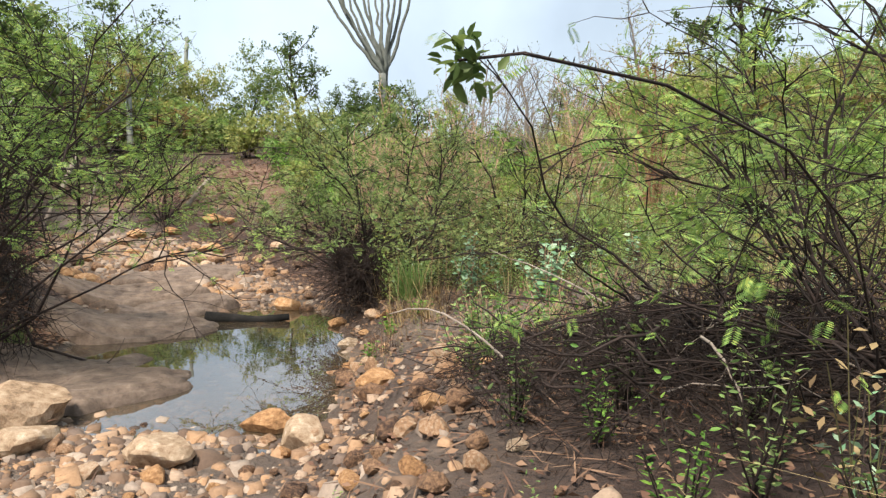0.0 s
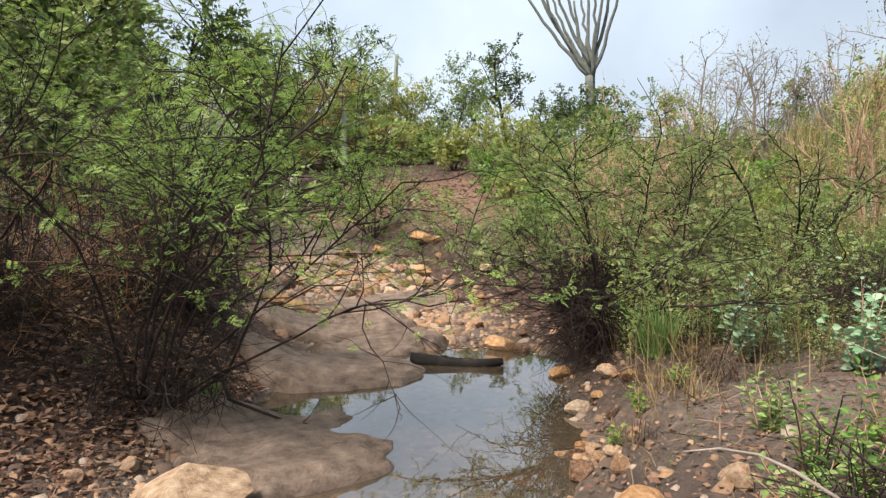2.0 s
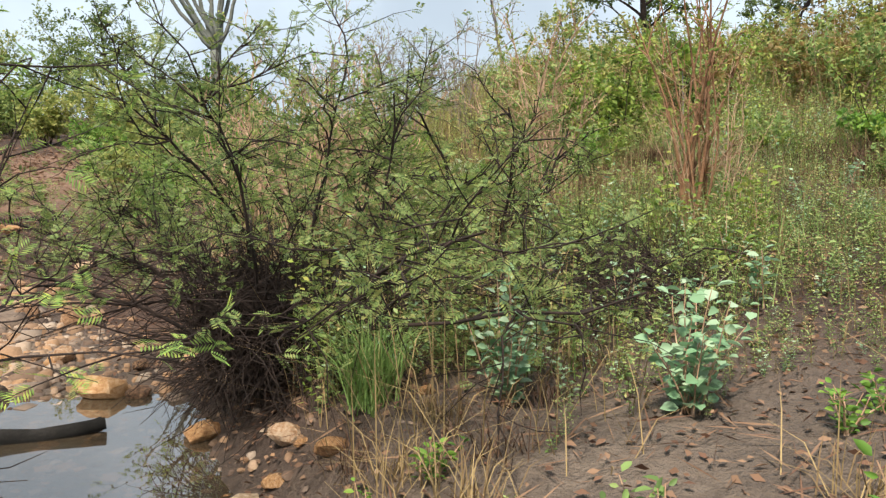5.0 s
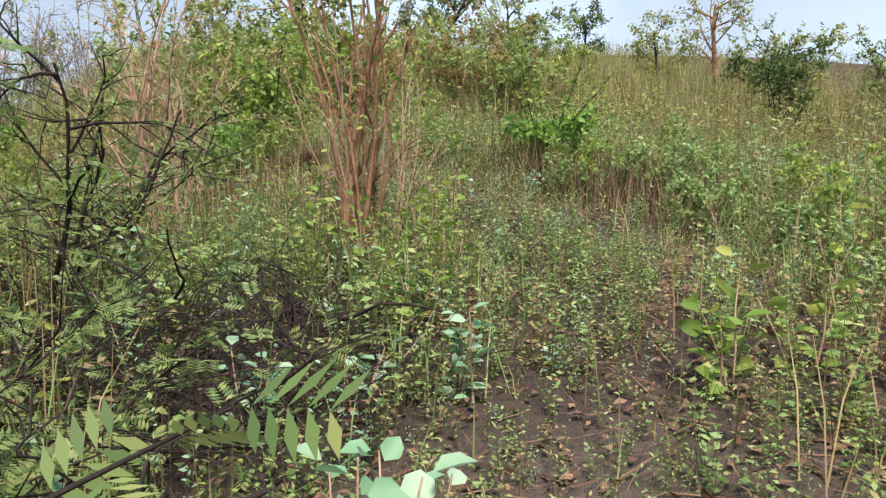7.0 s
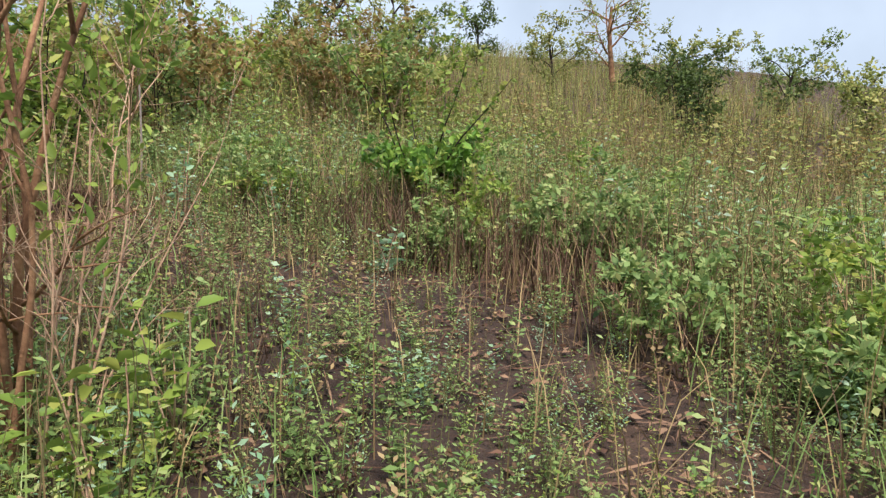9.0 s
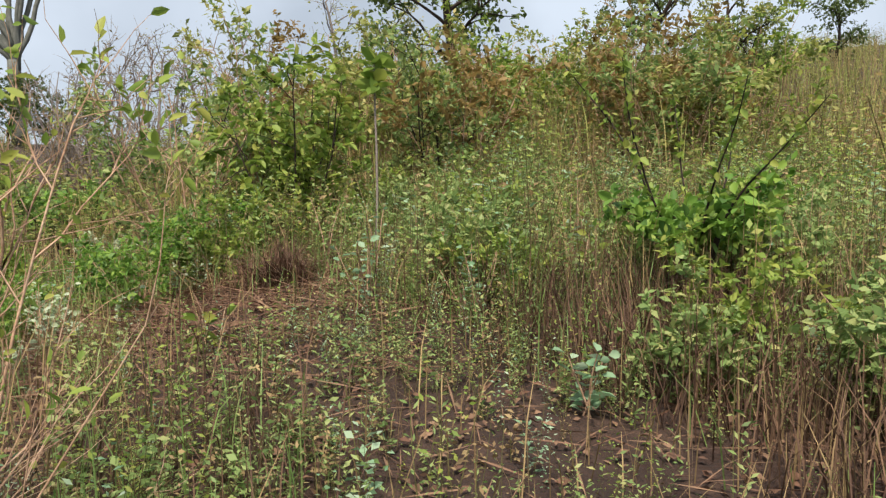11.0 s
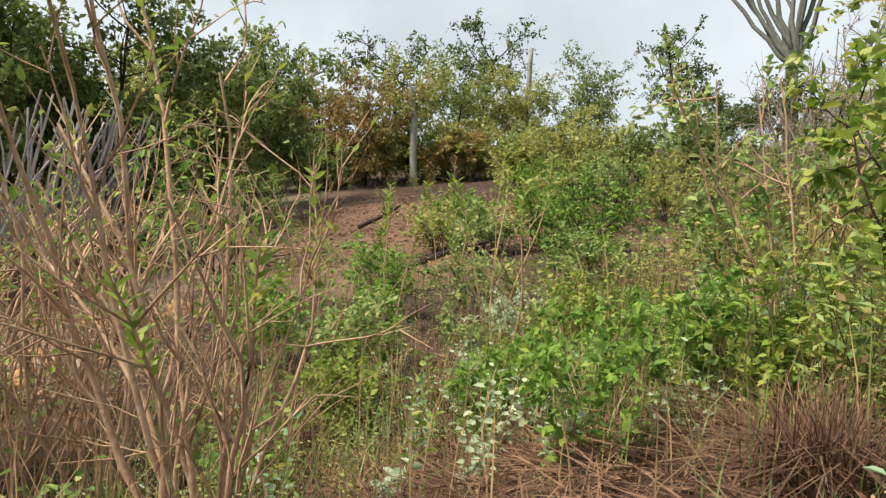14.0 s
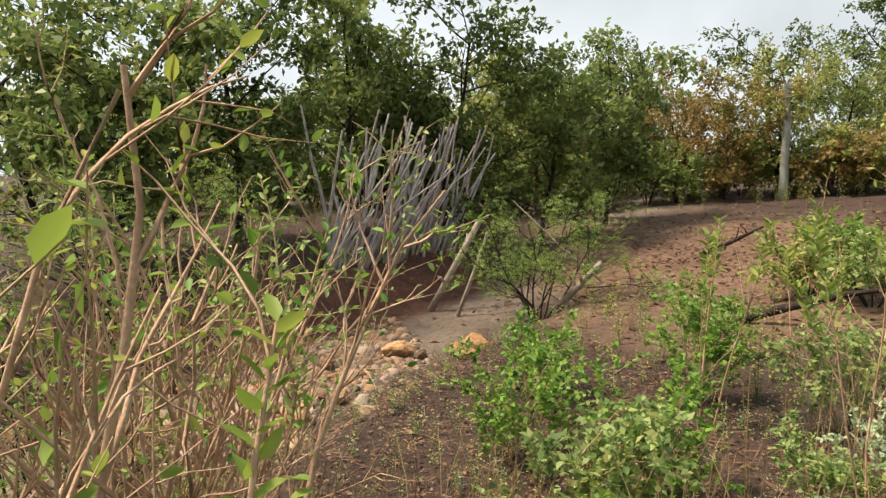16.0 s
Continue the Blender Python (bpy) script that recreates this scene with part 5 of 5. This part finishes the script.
def field():
    rng = np.random.default_rng(200)
    kw = {"shape": "blade", "thick": 0.003}
    protos = [herb_proto(rng, 0.5, 4, 13, 0.052, 0.42, **kw), herb_proto(rng, 0.7, 3, 17, 0.045, 0.36, lean=0.25, upright=0.6, **kw), herb_proto(rng, 0.35, 5, 9, 0.055, 0.55, lean=0.7, **kw),
              herb_proto(rng, 0.8, 3, 19, 0.034, 0.4, lean=0.25, **kw), herb_proto(rng, 0.55, 5, 11, 0.044, 0.4, lean=0.5, upright=0.5, **kw), herb_proto(rng, 0.25, 4, 8, 0.046, 0.6, lean=0.8, **kw)]
    stalk, leaf, yellow, pale, dead = Buf(), Buf(), Buf(), Buf(), Buf()
    n = 29000
    inner = rng.random(n) < 0.58
    x, y = np.where(inner, rng.uniform(-1.5, 9, n), rng.uniform(-11, 13, n)), np.where(inner, rng.uniform(7, 18, n), 1.5 + 20.5 * rng.random(n) ** 0.9)
    d, tr = creek(x, y), trail(x, y)
    patch = np.maximum(cover(x, y), 0.9 * np.exp(-((x - 2.7) ** 2 / 2 + (y - 9.4) ** 2 / 2)))
    bare = 1.02 * np.exp(-((x - 0.3) ** 2 / 0.8 + (y - 6.8) ** 2 / 1.6)) + 0.85 * np.exp(-((x - 1.9) ** 2 / 2.4 + (y - 14.5) ** 2 / 1.3)) + 0.95 * np.exp(-((x - 0.9) ** 2 / 0.8 + (y - 9.6) ** 2 / 0.9))
    tr = np.where(y > 7.6, np.maximum(tr, 0.75), tr)
    near = trail(x, y)
    ok = ((d > 1.75) | ((d < -2.8) & (rng.random(n) < 0.35))) & ((near > 0.2) | (y > 7.6)) & (np.hypot(x + 0.75, y - 7.5) > 0.75) & (rng.random(n) < np.where((x < 1.0) & (y > 12), 0.38, 1)) & ((x > -3) | (y > 10.5) | (d < 0)) & (np.hypot((x - 1.4) / 1.7, (y - 4.3) / 1.9) > 1) & (np.hypot(x - 5.4, y - 13.3) > 0.7) & (rng.random(n) > 0.45 * np.exp(-((x - 5.4) ** 2 / 3 + (y - 12.2) ** 2 / 2.5))) & (np.hypot(x - 3.6, y - 15.6) > 0.45) & (np.hypot((x - 1.1) / 0.7, (y - 15.3) / 1.1) > 1) & (np.hypot((x - 2.6) / 0.7, (y - 14.7) / 0.8) > 1) & ((y > 6.6 + 0.3 * x) | (x < 1.6 + 0.42 * y)) & (rng.random(n) < 0.1 + 0.9 * patch) & (rng.random(n) > bare) & (rng.random(n) < 0.35 + 0.65 * smooth(0.2, 1.2, tr)) & (rng.random(n) < smooth(14, 9, x) * 0.6 + 0.4)
    x, y, tr, near = x[ok], y[ok], tr[ok], near[ok]
    z = ground(x, y)
    size = (0.5 + 0.8 * rng.random(len(x)) ** 1.5) * np.clip(0.28 + 0.5 * tr, 0.3, 1.15) * (1 + 0.15 * smooth(12, 17, y) * smooth(1.5, 3, x))
    size = np.where((x < 2) & (y > 12), np.minimum(size, 0.75), size)
    size = np.where(near < 0.25, np.minimum(size, 0.5), size) * (0.7 + 0.6 * np.clip(0.5 + 0.6 * waves(0.9 * x + 1, 0.9 * y + 4), 0, 1))
    turn = rng.random(len(x)) * 6.28
    kind = rng.integers(0, 6, len(x))
    grey, dry = rng.random(len(x)) < 0.1, rng.random(len(x)) < 0.14
    for k in range(6):
        s = kind == k
        stamp(stalk, protos[k][0], x[s], y[s], z[s], size[s], turn[s], np.random.default_rng(300 + k))
        for sel, dest in ((~grey & ~dry, yellow if k == 3 else leaf), (grey & ~dry, pale), (dry, dead)):
            q = s & sel
            stamp(dest, protos[k][1], x[q], y[q], z[q], size[q], turn[q], np.random.default_rng(310 + k), 0.05)
    tagged(new("weed_stalks", stalk.mesh("weed_stalks", STALK)), "thin brown stalks of knee-high weeds", "weeds", kind="stuff")
    tagged(new("weeds", leaf.mesh("weeds", WEED)), "dense green leafy weeds on the slope", "weeds", kind="stuff")
    tagged(new("yellowing_weeds", yellow.mesh("yellowing_weeds", YELLOW_GREEN)), "small-leaved yellow-green weeds on the slope", "weeds", kind="stuff")
    tagged(new("dead_weeds", dead.mesh("dead_weeds", STRAW)), "withered brown weeds on the slope", "weeds", kind="stuff")
    tagged(new("grey_weeds", pale.mesh("grey_weeds", BLUE_GREEN)), "blue-grey weeds scattered on the slope", "weeds", kind="stuff")


field()


def dry_grass():
    rng = np.random.default_rng(210)
    b = Buf()
    n = 75000
    x, y = rng.uniform(-3, 16, n), rng.uniform(1, 26, n)
    tr = trail(x, y)
    patch = np.clip(0.75 - 0.6 * cover(x, y) + 0.7 * np.exp(-((x - 5.5) ** 2 / 4 + (y - 12.5) ** 2 / 5)), 0, 1)
    tr = np.where(y > 7.6, np.maximum(tr, 0.6), tr)
    ok = (creek(x, y) > 1.7) & (tr > 0.2) & (np.hypot(x - 0.9, (y - 9.5) / 1.1) > 1) & (np.hypot((x - 1.3) / 1.5, (y - 3.6) / 2.2) > 1) & (rng.random(n) < patch ** 1.3 * smooth(0.1, 1.6, tr) + 0.12)
    x, y, tr = x[ok], y[ok], tr[ok]
    blades(b, rng, x, y, ground(x, y) - 0.01, (0.15 + 0.9 * rng.random(len(x)) ** 1.4) * np.clip(0.3 + 0.45 * tr, 0.3, 1.05), 0.006, np.where(y > 8, 0.65, 1.3))
    tagged(new("dry_grass", b.mesh("dry_grass", STRAW)), "dead straw-coloured grass stalks between the weeds", "dry grass", kind="stuff")
    b = Buf()
    n = 11000
    x, y = rng.uniform(-0.5, 13, n), rng.uniform(8, 20, n)
    tr = np.maximum(trail(x, y), 0.5)
    ok = (rng.random(n) < 0.25 + 0.75 * cover(x + 2, y + 7)) & (trail(x, y) > 0.5)
    x, y, tr = x[ok], y[ok], tr[ok]
    blades(b, rng, x, y, ground(x, y) - 0.01, (0.2 + 0.6 * rng.random(len(x))) * np.clip(0.35 + 0.4 * tr, 0.3, 1.0), 0.007, 0.8)
    tagged(new("green_grass", b.mesh("green_grass", GRASS)), "thin green grass between the weeds", "grass", kind="stuff")
    b = Buf()
    n = 15000
    x, y = rng.uniform(-1, 32, n), rng.uniform(16, 46, n)
    ok = (y > 18) & (cover(0.4 * x, 0.4 * y + 2) > 0.25 * rng.random(n))
    x, y = x[ok], y[ok]
    dry = rng.random(len(x)) < 0.4
    for sel, name, mat, label in ((dry, "tall_dry_stalks", STRAW, "tall thin dry stalks on the hillside"), (~dry, "tall_green_stalks", SCRUB, "tall thin green stalks on the hillside")):
        b = Buf()
        blades(b, rng, x[sel], y[sel], ground(x[sel], y[sel]) - 0.02, 0.8 + 1.0 * rng.random(sel.sum()), 0.014, 0.45)
        tagged(new(name, b.mesh(name, mat)), label, "hillside grass", kind="stuff")
    b = Buf()
    m = 9000
    x, y = np.concatenate([rng.normal(5.0, 1.3, m // 2), rng.uniform(2, 12, m // 2)]), np.concatenate([rng.normal(12.5, 1.0, m // 2), rng.uniform(12, 21, m // 2)])
    ok = (trail(x, y) > 0.6) & ((np.arange(m) < m // 2) | (cover(x + 5, y + 3) > 0.6))
    x, y = x[ok], y[ok]
    blades(b, rng, x, y, ground(x, y) - 0.01, 0.28 + 0.5 * rng.random(len(x)) ** 1.4, 0.006, 0.9)
    tagged(new("standing_straw", b.mesh("standing_straw", STRAW_DARK)), "stand of dark brown dead stalks", "dry grass", kind="stuff")
    b = Buf()
    n = 80000
    x, y = rng.uniform(-9, 7, n), rng.uniform(0.5, 19, n)
    d, tr = creek(x, y), trail(x, y)
    z = ground(x, y)
    sandy = np.exp(-((x - 0.25) ** 2 / 0.9 + (y - 7.0) ** 2 / 1.6))
    ok = (z > WATER_Z + 0.03) & (rng.random(n) < np.where(np.abs(d) < 1.4, 0.3, 0.9) * (1 - 0.3 * sandy))
    x, y, z = x[ok], y[ok], z[ok]
    a = rng.random(len(x)) * 6.28
    way = np.stack([np.cos(a), np.sin(a), rng.normal(0.05, 0.2, len(x))], -1)
    pos = np.stack([x, y, z + 0.01 + 0.03 * rng.random(len(x))], -1)
    long = rng.random(len(x)) < 0.4
    leaves(b, pos[long], way[long], 0.08 + 0.25 * rng.random(long.sum()), 0.035, "blade", rng)
    leaves(b, pos[~long], way[~long], 0.025 + 0.05 * rng.random((~long).sum()), 0.5, "blade", rng)
    m = 9000
    x, y = rng.normal(-13, 5, m), rng.normal(26, 4, m)
    a = rng.random(m) * 6.28
    leaves(b, np.stack([x, y, ground(x, y) + 0.02], -1), np.stack([np.cos(a), np.sin(a), rng.normal(0.1, 0.25, m)], -1), 0.06 + 0.16 * rng.random(m), 0.3, "blade", rng)
    m = 9000
    x, y = rng.normal(1.8, 1.5, m), rng.normal(15.0, 1.2, m)
    a = rng.random(m) * 6.28
    leaves(b, np.stack([x, y, ground(x, y) + 0.02 + 0.05 * rng.random(m)], -1), np.stack([np.cos(a), np.sin(a), rng.normal(0.08, 0.2, m)], -1), 0.15 + 0.35 * rng.random(m), 0.022, "blade", rng)
    m = 9000
    x, y = rng.uniform(-7, -3.2, m), rng.uniform(3.6, 8, m)
    a = rng.random(m) * 6.28
    ok = (creek(x, y) < -1.9) & (ground(x, y) > WATER_Z + 0.02)
    leaves(b, np.stack([x, y, ground(x, y) + 0.02 + 0.02 * rng.random(m)], -1)[ok], np.stack([np.cos(a), np.sin(a), rng.normal(0.08, 0.25, m)], -1)[ok], 0.03 + 0.09 * rng.random(ok.sum()), 0.45, "blade", rng)
    tagged(new("leaf_litter", b.mesh("leaf_litter", LITTER)), "fallen dry leaves and straw on the soil", "leaf litter", kind="stuff")


dry_grass()


def far_scrub():
    rng = np.random.default_rng(220)
    protos = [herb_proto(rng, 1.3, 5, 14, 0.10, 0.45, 0.008, 0.4, shape="blade"), herb_proto(rng, 1.7, 5, 15, 0.09, 0.42, 0.008, 0.25, shape="blade"), herb_proto(rng, 1.0, 6, 11, 0.11, 0.5, 0.008, 0.7, shape="blade")]
    st, lf, br = Buf(), Buf(), Buf()
    n = 4000
    a, r = np.where(rng.random(n) < 0.65, rng.uniform(-1.25, 0.25, n), rng.uniform(0.25, 1.45, n)), 11 + 50 * rng.random(n) ** 1.3
    x, y = 2 - np.sin(a) * r, 7 + np.cos(a) * r
    clear = np.hypot((x + 15) / 8, (y - 27.5) / 5)
    ok = (np.abs(creek(x, y)) > 2.6 - 3 * smooth(18, 24, y)) & (clear > 1) & ((y > 19) | (x > 9) | (x < -11)) & (np.hypot((x + 8) / 4, (y - 22) / 2) > 1)
    x, y = x[ok], y[ok]
    z, size, turn, kind = ground(x, y) - 0.03, 0.5 + 0.7 * rng.random(len(x)), rng.random(len(x)) * 6.28, rng.integers(0, 3, len(x))
    size = size * np.where((x < -3) & (y < 30), 0.6, 1)
    brown = rng.random(len(x)) < 0.3
    for k in range(3):
        for sel, dest in ((~brown, lf), (brown, br)):
            s = (kind == k) & sel
            stamp(st, protos[k][0], x[s], y[s], z[s], size[s], turn[s], np.random.default_rng(400 + k))
            stamp(dest, protos[k][1], x[s], y[s], z[s], size[s], turn[s], np.random.default_rng(400 + k))
    tagged(new("scrub_stalks", st.mesh("scrub_stalks", STALK)), "brown stalks of the scrub on the hillside", "scrub", kind="stuff")
    tagged(new("hillside_scrub", lf.mesh("hillside_scrub", SCRUB)), "olive green scrub covering the hillside", "scrub", kind="stuff")
    tagged(new("brown_scrub", br.mesh("brown_scrub", RUSTY)), "dry rust-brown scrub on the hillside", "scrub", kind="stuff")


far_scrub()
